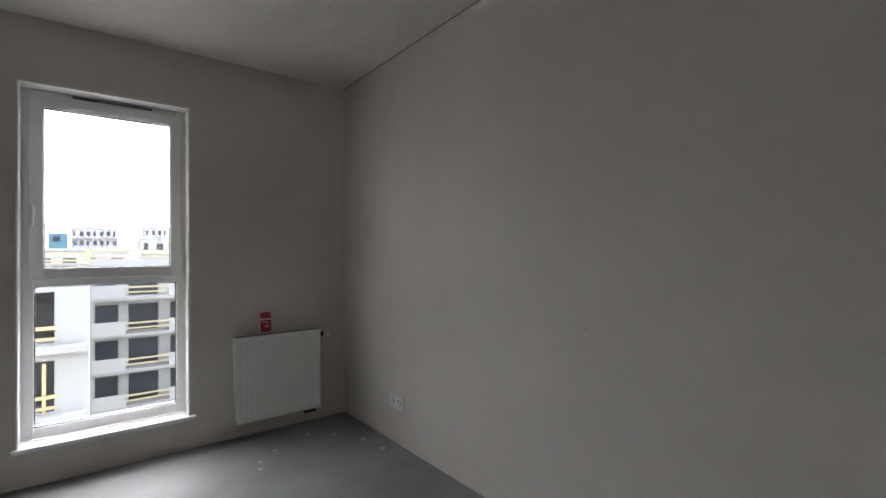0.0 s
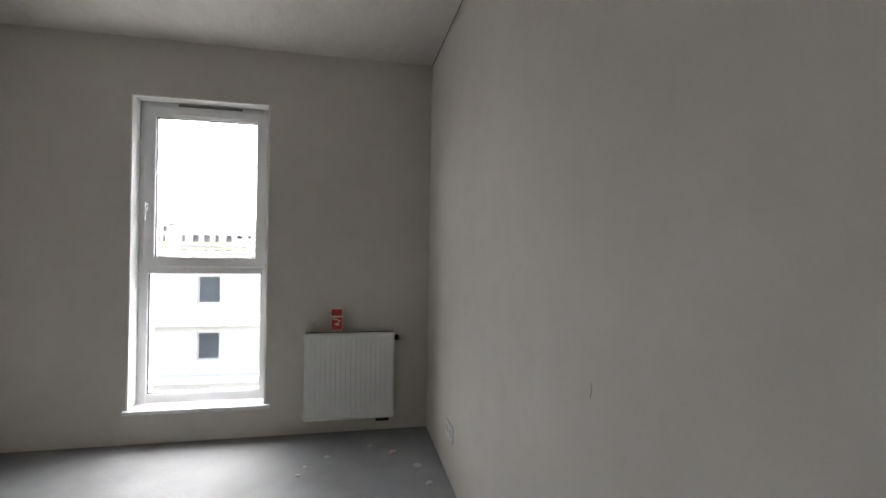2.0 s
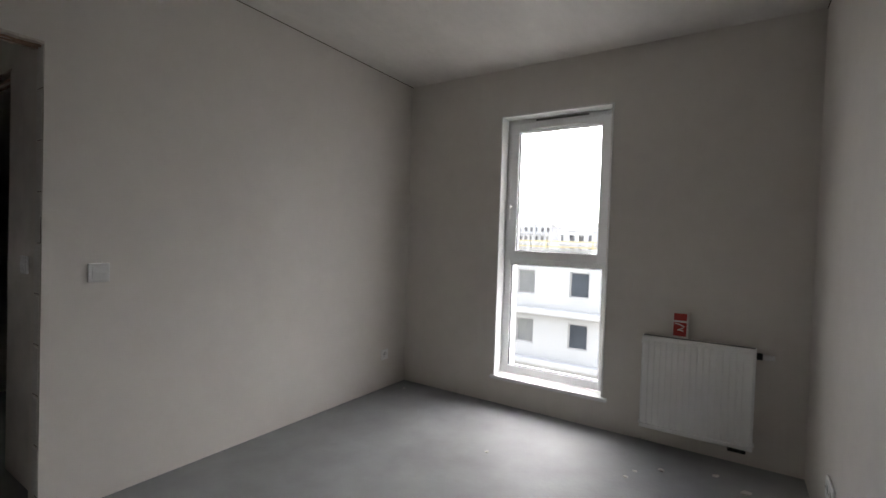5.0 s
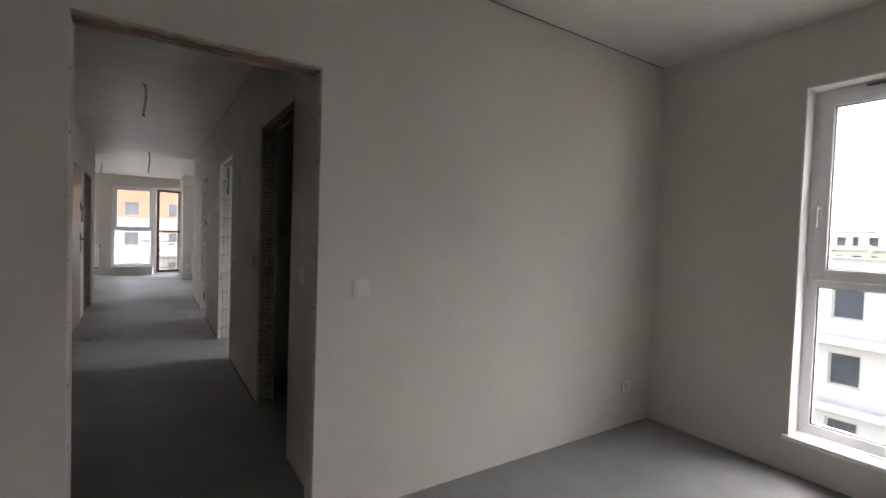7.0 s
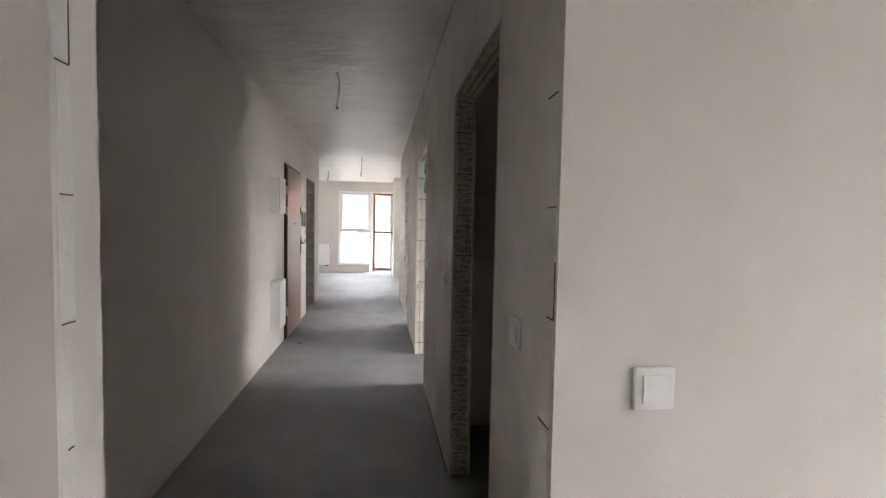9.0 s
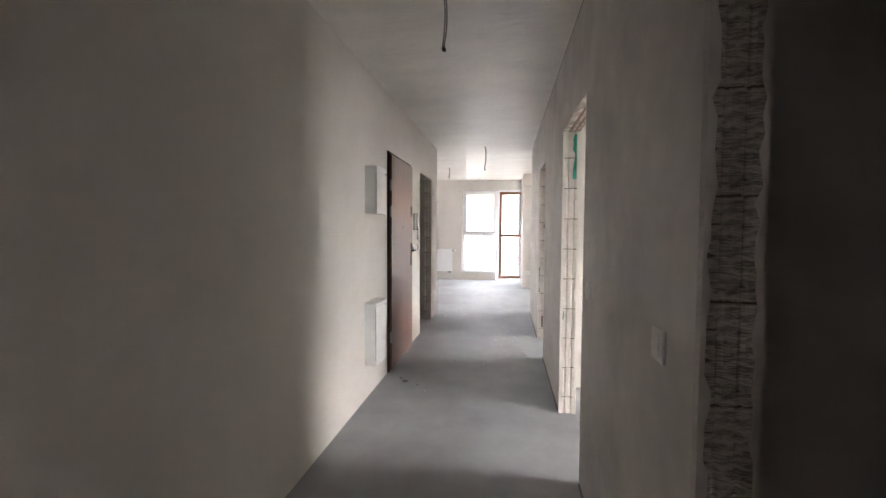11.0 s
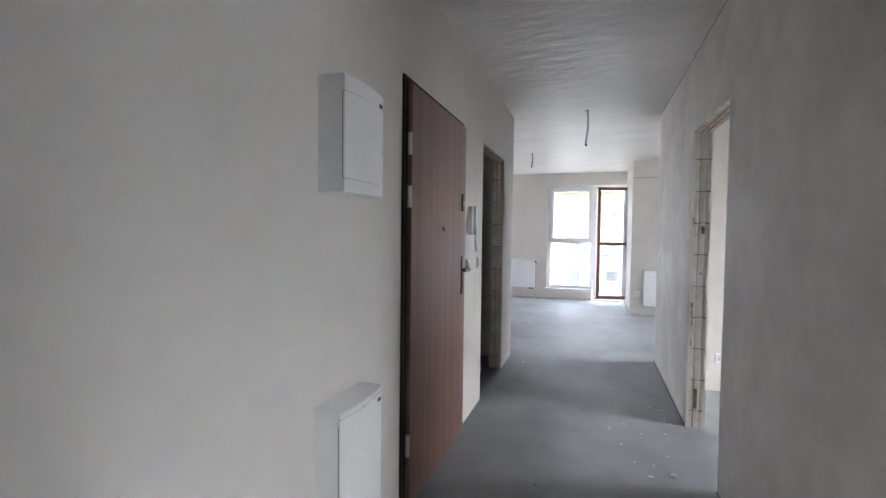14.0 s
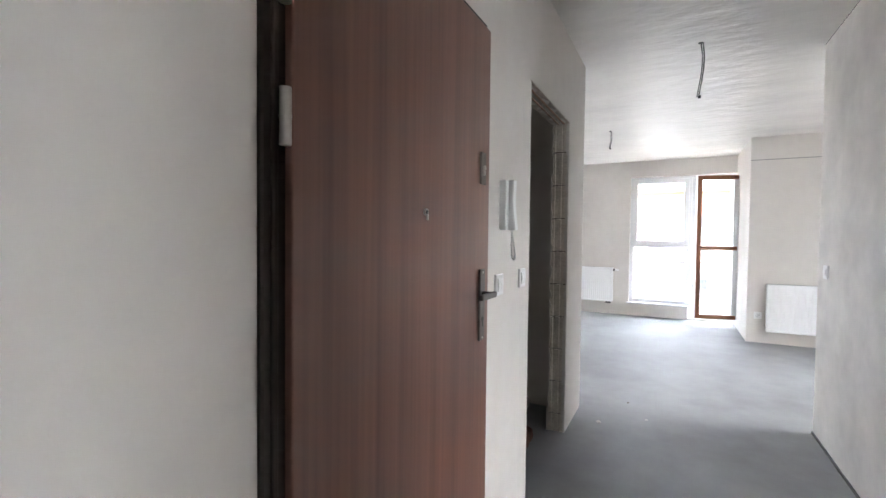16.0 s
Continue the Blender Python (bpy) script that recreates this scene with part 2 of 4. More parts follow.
WIN = (-0.163, 0.662, 0.19, 2.238)
WIN2, WIN3 = (-4.33, -3.43, 0.19, 2.248), (-7.5, -6.6, 0.19, 2.248)
wall("wall_north", "x", -8.95, 2.2, 3.685, 4.085, 0, H, (WIN, WIN2, WIN3))
wall("wall_east", "y", -1.0, 3.685, 1.775, 2.185, 0, H)
wall("wall_south_bedroom", "x", -0.925, 1.775, -1.0, -0.88, 0, H)
door_wall = wall("wall_bedroom_door", "y", -1.0, 3.685, -1.17, -1.045, 0, H, ((0.297, 1.154, 0, DOOR_H - 0.022),))
hall_right = wall("wall_hall_right", "x", -9.0, -1.17, 1.21, 1.33, 0, H,
                  ((-2.65, -1.713, 0, DOOR_H + 0.005), (-5.024, -4.05, 0, DOOR_H + 0.005), (-7.322, -6.431, 0, DOOR_H + 0.005)))
hall_right.data.materials[0] = STAINED
hall_left = wall("wall_hall_left", "x", -8.745, -1.17, -0.40, -0.28, 0, H, ((-6.695, -5.71, 0, 2.05), (-8.222, -7.298, 0, DOOR_H + 0.005)))
wall("wall_bath_west", "y", 1.33, 3.685, -3.35, -3.23, 0, H)
wall("wall_second_room_west", "y", 1.33, 3.685, -5.705, -5.58, 0, H)
wall("wall_third_room_west", "y", 1.33, 3.685, -8.35, -8.23, 0, H)
wall("wall_living_corner", "y", 1.33, 3.685, -9.0, -8.885, 0, H)
wall("wall_living_east", "y", -4.0, -0.40, -8.745, -8.625, 0, H)
wall("wall_living_south", "x", -13.85, -8.625, -4.1, -4.0, 0, H)
# continued unseen past the store to keep daylight from behind the entrance door
wall("wall_store_south", "x", -8.625, -0.925, -2.0, -1.88, 0, H)
# unseen closing wall, added against stray daylight
wall("wall_stair_east", "y", -1.88, -1.0, -1.045, -0.925, 0, H)
wall("wall_store_east", "y", -1.88, -0.40, -7.22, -7.1, 0, H)
# added opening, out of view, that brightens the living room from the north
KWIN = (-10.25, -9.25, 0.19, 2.248)
wall("wall_living_north", "x", -12.08, -8.95, 3.685, 4.085, 0, H, (KWIN,))
wall("wall_radiator", "y", 1.19, 4.085, -13.85, -12.08, 0, H)
LWIN = (-0.335, 0.56, 0.22, 2.335)
# added opening, out of view, for more western light in the living room
SWIN = (-3.9, -1.5, 0.19, 2.248)
LDOOR = (0.56, 1.185, 0.02, 2.335)
wall("wall_west", "y", -4.0, 1.19, -13.85, WEST, 0, H, (LWIN, LDOOR, SWIN))

for n, (lo, hi) in enumerate((((1.772, -0.88, H - 0.0055), (1.775, 3.684, H - 0.001)), ((-1.045, -0.88, H - 0.0055), (-1.042, 3.684, H - 0.001)),
                              ((-8.995, 1.208, H - 0.0035), (-1.171, 1.21, H - 0.001)))):
    solid(f"trim_gap_{n + 1}", boxed(lo, hi), MORTAR, "thin dark crack between wall and ceiling", "joint")
for n, (x0, x1) in enumerate(((-8.999, -7.325), (-6.43, -5.03), (-4.045, -2.655))):
    solid(f"edge_strip_{n + 1}", boxed((x0, 1.203, 0.0), (x1, 1.21, 0.016)), GREYP, "grey foam edge strip between screed and wall", "trim")

# the plastered board joint above the second radiator
solid("trim_joint", boxed((-12.079, 1.195, 2.308), (-12.076, 3.68, 2.314)), GREYP, "thin dark joint between two plaster fields", "joint")


# ---- bare blocks in the door jambs ----
def block_mesh(depth, height, push):
    """One hollow block seen at its end: two soft hollows down its face, edges slightly broken. Local: face looks to -x, runs 0..depth along y."""
    prof = [(0.0, 0.0)]
    for c in (0.3, 0.7):
        for k in range(7):
            a = -1 + k / 3
            prof.append((0.0055 * (1 - a * a), depth * (c + a * 0.075)))
    prof += [(0.0, depth), (0.03, depth), (0.03, 0.0)]
    bm = extruded([(u + push, v) for u, v in prof], "z", 0.0, height)
    for vert in bm.verts:
        vert.co += Vector((random.uniform(-1, 1) * 0.0008, 0, random.uniform(-1, 1) * 0.0022))
    return bm


COURSES = [(0.0, 0.119)] + [(0.1255 + 0.2185 * k, 0.2125) for k in range(8)] + [(1.8745, 0.18)]
BLOCKS = {mat: {h: [mesh_of("block", block_mesh(0.106, h, random.uniform(0, 0.0015)), mat) for _ in range(3)] for h in (0.119, 0.2125, 0.18)}
          for mat in (BLOCK, PALEBLOCK, KEYED, LIGHTBLOCK)}


def ragged(length, width, depth, step=0.035):
    """A torn strip of plaster along z: its inner edge wanders. Local: lies in the y-z plane, thick along -x."""
    bm = bmesh.new()
    n = max(3, int(length / step))
    rows = []
    for i in range(n + 1):
        z = length * i / n
        w = width * (0.35 + 0.9 * random.random())
        rows.append([bm.verts.new(p) for p in ((0, 0, z), (-depth, 0, z), (-depth, w, z), (0, w, z))])
    for a, b in zip(rows, rows[1:]):
        for k in range(4):
            bm.faces.new((a[k], a[(k + 1) % 4], b[(k + 1) % 4], b[k]))
    bm.faces.new(rows[0][::-1]), bm.faces.new(rows[-1])
    bmesh.ops.recalc_face_normals(bm, faces=bm.faces[:])
    return bm


def jamb(parent, m, first, mat=BLOCK):
    """Blocks stacked in an opening's side, the pose m turning local -x into the opening."""
    back = part("mortar_bed", boxed((0.0085, 0.003, 0.0), (0.026, 0.117, DOOR_H - 0.004)), MORTAR, parent, "dark mortar between the blocks")
    back.matrix_local = m
    for k, (z, height) in enumerate(COURSES):
        ob = new("block", BLOCKS[mat][height][(first + k) % 3])
        ob.parent = parent
        ob.matrix_local = m @ pose(0, 0.007 + random.uniform(-0.001, 0.001), z)
    for y0, turn in ((0.0, 1), (0.12, -1)):
        lip = part("plaster_return", boxed((0.0005, 0.0015, 0.0), (0.03, 0.0085, DOOR_H - 0.003)), PLASTER, parent)
        lip.matrix_local = m @ pose(0, 0.0 if turn > 0 else 0.11, 0)
        bm = ragged(DOOR_H - 0.004, 0.02, 0.0035)
        if turn < 0:
            bmesh.ops.scale(bm, vec=(1, -1, 1), verts=bm.verts[:])
            bmesh.ops.reverse_faces(bm, faces=bm.faces[:])
        ob = part("plaster_edge", bm, PLASTER, parent, "torn plaster edge")
        ob.matrix_local = m @ pose(0, y0, 0)


def skimmed_jamb(parent, m, reach, seed):
    """A jamb skimmed over its blocks: some block faces stand a little proud, and thin dark strips over part of the
    depth stand in for the shaded joints.
    """
    rng = random.Random(seed)
    for k in range(10):
        z = 0.106 + 0.218 * k
        top = min(z + 0.2125, DOOR_H - 0.03)
        if z > DOOR_H - 0.1:
            break
        a, b = reach[0] + rng.uniform(-0.004, 0.01), reach[1] - rng.uniform(0.0, 0.012)
        # dark strip, slightly proud, paints the groove's shade
        cleft = part("joint", boxed((-0.0017, a, z - 0.003), (0.006, a + (b - a) * rng.uniform(0.45, 1.0), z - 0.0005)), MORTAR, parent, "dark strip for the shaded cleft between two blocks")
        cleft.matrix_local = m
        bm = boxed((-0.0016, a, z + 0.002), (0.01, b, top - 0.008), 0.0012)
        for v in bm.verts:
            v.co += Vector((0, rng.uniform(-1, 1) * 0.003, rng.uniform(-1, 1) * 0.003))
        part("block", bm, PALEBLOCK, parent).matrix_local = m
        if rng.random() < 0.25:
            side = a if rng.random() < 0.6 else b
            edge = part("joint", boxed((-0.0019, side - 0.0012, z), (0.006, side + 0.0012, z + (top - z) * rng.uniform(0.5, 0.95))), MORTAR, parent, "dark strip for the shaded cleft between two blocks")
            edge.matrix_local = m


def lintel(parent, a0, a1, t, along_x, drop=0.0):
    """The bare underside above an opening, from a0 to a1, rough and slightly hollow."""
    bm = bmesh.new()
    n, rows = 24, []
    for i in range(n + 1):
        a = a0 + (a1 - a0) * i / n
        row = []
        for j in range(5):
            s = t[0] + (t[1] - t[0]) * j / 4
            z = DOOR_H - drop + random.uniform(-0.004, 0.006) + (0.004 if j in (1, 3) else 0)
            row.append(bm.verts.new((a, s, z) if along_x else (s, a, z)))
        row += [bm.verts.new((a, t[1], DOOR_H + 0.03) if along_x else (t[1], a, DOOR_H + 0.03)), bm.verts.new((a, t[0], DOOR_H + 0.03) if along_x else (t[0], a, DOOR_H + 0.03))]
        rows.append(row)
    for a, b in zip(rows, rows[1:]):
        for k in range(7):
            bm.faces.new((a[k], a[(k + 1) % 7], b[(k + 1) % 7], b[k]))
    bm.faces.new(rows[0][::-1]), bm.faces.new(rows[-1])
    bmesh.ops.recalc_face_normals(bm, faces=bm.faces[:])
    ob = part("lintel", bm, LINTEL, parent, "rough bare underside of the lintel")
    for f in (0.36, 0.66):
        s = t[0] + (t[1] - t[0]) * f
        z = DOOR_H - drop - 0.006
        lo, hi = ((a0, s, z), (a1, s + 0.007, z + 0.012)) if along_x else ((s, a0, z), (s + 0.007, a1, z + 0.012))
        part("lintel_joint", boxed(lo, hi), RUST, ob, "reddish joint along the lintel")


# ---- windows of the north front ----
def tall_window(m, label, w=0.839):
    """A two-part window: a tilting sash over a fixed light. Local: x across 0..0.839, y into the wall, z up from the opening's foot."""
    h = 2.048
    win = thing("window_1", m, label, "window", "", "structure")
    f = 0.066
    bars = bmesh.new()
    y0, y1 = 0.115, 0.185
    box(bars, (0, y0, 0.03), (f, y1, h), 0.004)
    box(bars, (w - f, y0, 0.03), (w, y1, h), 0.004)
    box(bars, (f - 0.002, y0 + 0.001, h - f - 0.012), (w - f + 0.002, y1, h), 0.004)
    box(bars, (f - 0.002, y0 + 0.001, 0.03), (w - f + 0.002, y1, 0.092), 0.004)
    box(bars, (f - 0.002, y0 + 0.001, 0.9), (w - f + 0.002, y1, 0.97), 0.004)
    part("window_frame", bars, PVC, win)
    sash = bmesh.new()
    sx0, sx1, sz0, sz1, s = 0.04, w - 0.034, 0.942, 2.004, 0.067
    a, b = y0 - 0.014, y1 - 0.02
    box(sash, (sx0, a, sz0), (sx0 + s, b, sz1), 0.006, 2)
    box(sash, (sx1 - s, a, sz0), (sx1, b, sz1), 0.006, 2)
    box(sash, (sx0 + s - 0.004, a + 0.001, sz0), (sx1 - s + 0.004, b, sz0 + s), 0.006, 2)
    box(sash, (sx0 + s - 0.004, a + 0.001, sz1 - s), (sx1 - s + 0.004, b, sz1), 0.006, 2)
    leaf = part("sash", sash, PVC, win, "white plastic tilting sash, closed")
    gk = bmesh.new()
    for x0, x1, z0, z1 in ((sx0 + s, sx1 - s, sz0 + s, sz1 - s), (f, w - f, 0.092, 0.9)):
        t, e = 0.004, 0.003
        ya = a + 0.012 if z0 > 0.5 else y0 + 0.012
        for lo, hi in (((x0 - e, ya, z0 - e), (x0 + t, ya + 0.02, z1 + e)), ((x1 - t, ya, z0 - e), (x1 + e, ya + 0.02, z1 + e)),
                       ((x0 + t, ya, z0 - e), (x1 - t, ya + 0.02, z0 + t)), ((x0 + t, ya, z1 - t), (x1 - t, ya + 0.02, z1 + e))):
            box(gk, lo, hi)
    part("gasket", gk, GASKET, win, "thin black glazing gasket")
    for x0, x1, z0, z1, y in ((sx0 + s - 0.004, sx1 - s + 0.004, sz0 + s - 0.004, sz1 - s + 0.004, 0.14), (f - 0.004, w - f + 0.004, 0.088, 0.904, 0.15)):
        p = part("pane", boxed((x0, y, z0), (x1, y + 0.006, z1)), PANE, win, "clear glass pane")
        p.visible_shadow = False
    handle = bmesh.new()
    box(handle, (0.046, a - 0.01, 1.3), (0.072, a, 1.37), 0.003)
    rod(handle, (0.059, a - 0.008, 1.355), (0.059, a - 0.04, 1.355), 0.009)
    box(handle, (0.049, a - 0.05, 1.245), (0.069, a - 0.036, 1.37), 0.005, 2)
    part("handle", handle, WHITE, win, "white lever handle turned down")
    hinge = bmesh.new()
    rod(hinge, (w - 0.03, a - 0.006, 0.97), (w - 0.03, a - 0.006, 1.06), 0.008)
    part("hinge", hinge, WHITE, win)
    hinge = bmesh.new()
    rod(hinge, (w - 0.03, a - 0.006, 1.9), (w - 0.03, a - 0.006, 1.98), 0.008)
    part("hinge", hinge, WHITE, win)
    vent = bmesh.new()
    low, top = [], []
    for k in range(15):
        u = k / 14
        low.append((w * (0.26 + 0.5 * u), 1.953))
        top.append((w * (0.26 + 0.5 * u), 1.954 + 0.022 * math.sin(math.pi * u) ** 0.7))
    vent = extruded(low + top[::-1], "y", a - 0.016, a - 0.001)
    part("vent", vent, WHITE, win, "white curved trickle vent cover")
    # solid dark bar in place of the slot's shade
    part("vent_slot", boxed((w * 0.28, y0 - 0.004, h - 0.031), (w * 0.76, y0 + 0.004, h - 0.017), 0.003), GRILLE, win, "dark bar for the shaded slot of the trickle vent")
    ledge = bmesh.new()
    box(ledge, (-0.018, -0.03, 0.004), (w + 0.03, 0.0, 0.03), 0.004)
    box(ledge, (0.003, -0.004, 0.005), (w - 0.003, 0.116, 0.03))
    part("window_sill", ledge, SILL, win, "white polished sill board")
    bead = bmesh.new()
    box(bead, (0.0, -0.006, 0.03), (0.011, 0.114, h), 0.002)
    box(bead, (w - 0.011, -0.006, 0.03), (w, 0.114, h), 0.002)
    box(bead, (0.011, -0.006, h - 0.011), (w - 0.011, 0.114, h), 0.002)
    part("reveal_bead", bead, WHITE, win, "white corner bead round the reveal")
    return win


tall_window(pose(WIN[0], 3.685, WIN[2]), "tall white plastic window, tilting sash over fixed pane")
# WIN2 and WIN3 follow the hall's light bands; KWIN is an added light source
for n, hole in ((2, WIN2), (3, WIN3), (5, KWIN)):
    tall_window(pose(hole[0], 3.685, hole[2]), "unseen tall white plastic window that lights a room from the north", hole[1] - hole[0]).name = f"window_{n}"


# unseen extra window, sized for the light it lets in
tall_window(pose(WEST, SWIN[0], SWIN[2], 0, 0, 90), "unseen window added to brighten the living room", 2.4).name = "window_6"


# ---- the living room's window and balcony door ----
def bars_round(bm, x0, x1, z0, z1, s, y0, y1, bev=0.005):
    box(bm, (x0, y0, z0), (x0 + s, y1, z1), bev)
    box(bm, (x1 - s, y0, z0), (x1, y1, z1), bev)
    box(bm, (x0 + s - 0.003, y0 + 0.001, z0), (x1 - s + 0.003, y1, z0 + s), bev)
    box(bm, (x0 + s - 0.003, y0 + 0.001, z1 - s), (x1 - s + 0.003, y1, z1), bev)
    return bm


west = thing("window_4", pose(WEST, LWIN[0], 0, 0, 0, 90), "white plastic balcony window unit with a door opening beside it", "window", "", "structure")
W1, W2 = LWIN[1] - LWIN[0], LDOOR[1] - LWIN[0]
part("window_frame", bars_round(bmesh.new(), 0, W1 + 0.03, 0.22, 2.335, 0.065, 0.12, 0.19), PVC, west)
part("transom", boxed((0.06, 0.121, 1.16), (W1 - 0.03, 0.19, 1.235), 0.004), PVC, west)
part("door_frame", bars_round(bmesh.new(), W1 + 0.03, W2, 0.02, 2.335, 0.06, 0.119, 0.189), PVC, west)
part("sash", bars_round(bmesh.new(), 0.045, W1 - 0.01, 1.2, 2.295, 0.07, 0.1, 0.17), PVC, west)
for lo, hi in (((0.11, 0.14, 1.265), (W1 - 0.075, 0.146, 2.23)), ((0.06, 0.15, 0.282), (W1 - 0.032, 0.156, 1.163))):
    p = part("pane", boxed(lo, hi), PANE, west, "clear glass pane")
    p.visible_shadow = False
part("window_sill", boxed((-0.03, -0.03, 0.2), (W1, 0.12, 0.224), 0.004), SILL, west, "white sill board")
lever = boxed((W1 - 0.065, 0.085, 1.62), (W1 - 0.045, 0.1, 1.75), 0.004)
part("handle", lever, WHITE, west, "white lever handle")

HINGE, FREE = Vector((-13.16, 1.182, 0)), Vector((-13.02, 0.632, 0))
span = (FREE - HINGE).length
turn = math.degrees(math.atan2((FREE - HINGE).y, (FREE - HINGE).x))
leaf = thing("balcony_door", pose(HINGE.x, HINGE.y, 0.0, 0, 0, turn), "balcony door leaf in brown wood foil standing open", "door")
core = bars_round(bmesh.new(), 0.0, span, 0.1, 2.265, 0.07, -0.03, 0.03, 0.004)
box(core, (0.067, -0.028, 1.14), (span - 0.067, 0.028, 1.205), 0.004)
part("leaf_core", core, PVC, leaf, "white plastic leaf edge")
# no foil on the hinge stile: its white stands in for a lit strip
face = bmesh.new()
box(face, (span - 0.066, 0.031, 0.108), (span - 0.008, 0.04, 2.257), 0.003)
for z0, z1 in ((0.108, 0.166), (1.145, 1.2), (2.199, 2.257)):
    box(face, (0.012, 0.0315, z0), (span - 0.064, 0.04, z1), 0.003)
part("foil_frame", face, FOIL, leaf, "brown wood-grain foil face")
back = bars_round(bmesh.new(), 0.008, span - 0.008, 0.108, 2.257, 0.058, -0.04, -0.031, 0.003)
part("inner_frame", back, PVC, leaf)
for z0, z1 in ((0.165, 1.145), (1.2, 2.2)):
    p = part("pane", boxed((0.064, -0.004, z0), (span - 0.064, 0.003, z1)), PANE, leaf, "clear glass pane")
    p.visible_shadow = False
part("handle", boxed((span - 0.045, 0.038, 1.12), (span - 0.022, 0.062, 1.2), 0.004), FOIL, leaf, "small brown pull handle")


# ---- radiators ----
def radiator(m, w, h, label, depth=0.07):
    """A ribbed steel panel radiator. Local: x across, y towards the wall (wall at y = depth + 0.035), z up from its foot."""
    rad = thing("radiator", m, label, "radiator", "panel radiators")
    prof, x, pitch = [(0.0, 0.012)], 0.02, 0.0333
    while x + pitch < w - 0.02:
        prof += [(x, 0.005), (x + pitch * 0.5, 0.005), (x + pitch * 0.66, 0.0078), (x + pitch * 0.84, 0.0078)]
        x += pitch
    prof += [(w - 0.015, 0.004), (w, 0.012), (w, 0.02), (0.0, 0.02)]
    part("front_panel", extruded(prof, "z", 0.035, h - 0.03), ENAMEL, rad, "white enamelled panel with upright ribs")
    part("rim", boxed((0, 0.002, h - 0.032), (w, 0.021, h - 0.004), 0.004), ENAMEL, rad)
    part("rim", boxed((0, 0.002, 0.01), (w, 0.021, 0.037), 0.004), ENAMEL, rad)
    part("back_panel", boxed((0.005, depth - 0.012, 0.012), (w - 0.005, depth, h - 0.006), 0.003), ENAMEL, rad)
    for x0 in (0.0, w - 0.004):
        part("side_panel", boxed((x0, 0.006, 0.02), (x0 + 0.004, depth, h - 0.004)), ENAMEL, rad)
    for k in range(9):
        y = 0.025 + (depth - 0.04) * k / 8
        part("grille_bar", boxed((0.005, y, h - 0.012), (w - 0.005, y + 0.0025, h - 0.003)), GRILLE, rad)
    part("convector", boxed((0.01, 0.024, 0.04), (w - 0.01, depth - 0.014, h - 0.05)), GRILLE, rad, "convector fins coloured dark for the shade inside")
    for x0 in (0.08, w - 0.11):
        part("bracket", boxed((x0, depth, 0.1), (x0 + 0.03, depth + 0.035, h - 0.08)), STEEL, rad)
    for x0 in (0.02, w - 0.05):
        for z0 in (0.02, h - 0.07):
            part("lug", rod(bmesh.new(), (0.0 if x0 < 0.1 else w, 0.035, z0 + 0.02), (-0.008 if x0 < 0.1 else w + 0.008, 0.035, z0 + 0.02), 0.012), ENAMEL, rad)
    collar = rod(bmesh.new(), (w, 0.035, h - 0.045), (w + 0.028, 0.035, h - 0.045), 0.02)
    part("valve_collar", collar, BLACK, rad, "black valve collar", True)
    part("thermostat_cap", rod(bmesh.new(), (w + 0.028, 0.035, h - 0.045), (w + 0.085, 0.035, h - 0.045), 0.017, 0.014), WHITE, rad, "white thermostatic valve cap", True)
    pipe = bmesh.new()
    rod(pipe, (w - 0.05, 0.04, -0.012), (w - 0.05, 0.04, 0.02), 0.012)
    rod(pipe, (w - 0.1, 0.04, -0.012), (w - 0.1, 0.04, 0.02), 0.012)
    box(pipe, (w - 0.12, 0.025, -0.02), (w - 0.03, 0.06, -0.004), 0.003)
    rod(pipe, (w - 0.075, 0.04, -0.012), (w - 0.075, depth + 0.035, -0.012), 0.01)
    part("valve_block", pipe, BLACK, rad, "black twin pipe connection")
    return rad


radiator(pose(0.928, 3.58, 0.108), 0.6, 0.6, "white ribbed panel radiator under a red box")
radiator(pose(WEST + 0.105, -1.375, 0.21, 0, 0, 90), 0.8, 0.6, "white ribbed panel radiator beside the balcony window")
radiator(pose(-11.975, 1.385, 0.15, 0, 0, 90), 0.8, 0.61, "white ribbed panel radiator on the far wall")

carton = thing("carton", pose(1.135, 3.628, 0.7085, -6), "small red and white printed cardboard box on the radiator", "box")
part("body", boxed((-0.043, -0.02, 0), (0.043, 0.02, 0.158), 0.002), CARD, carton)
part("upper_print", boxed((-0.036, -0.0215, 0.107), (0.036, -0.02, 0.15)), RED, carton, "red printed field")
part("lower_print", boxed((-0.036, -0.0215, 0.012), (0.036, -0.02, 0.095)), RED, carton, "red printed field")
mark = tube([(-0.03, -0.022, 0.088), (0.0, -0.022, 0.082), (0.024, -0.022, 0.07), (0.01, -0.022, 0.058), (-0.014, -0.022, 0.05), (0.02, -0.022, 0.044)], 0.004, 6)
part("print_mark", mark, CARD, carton, "white curved mark")


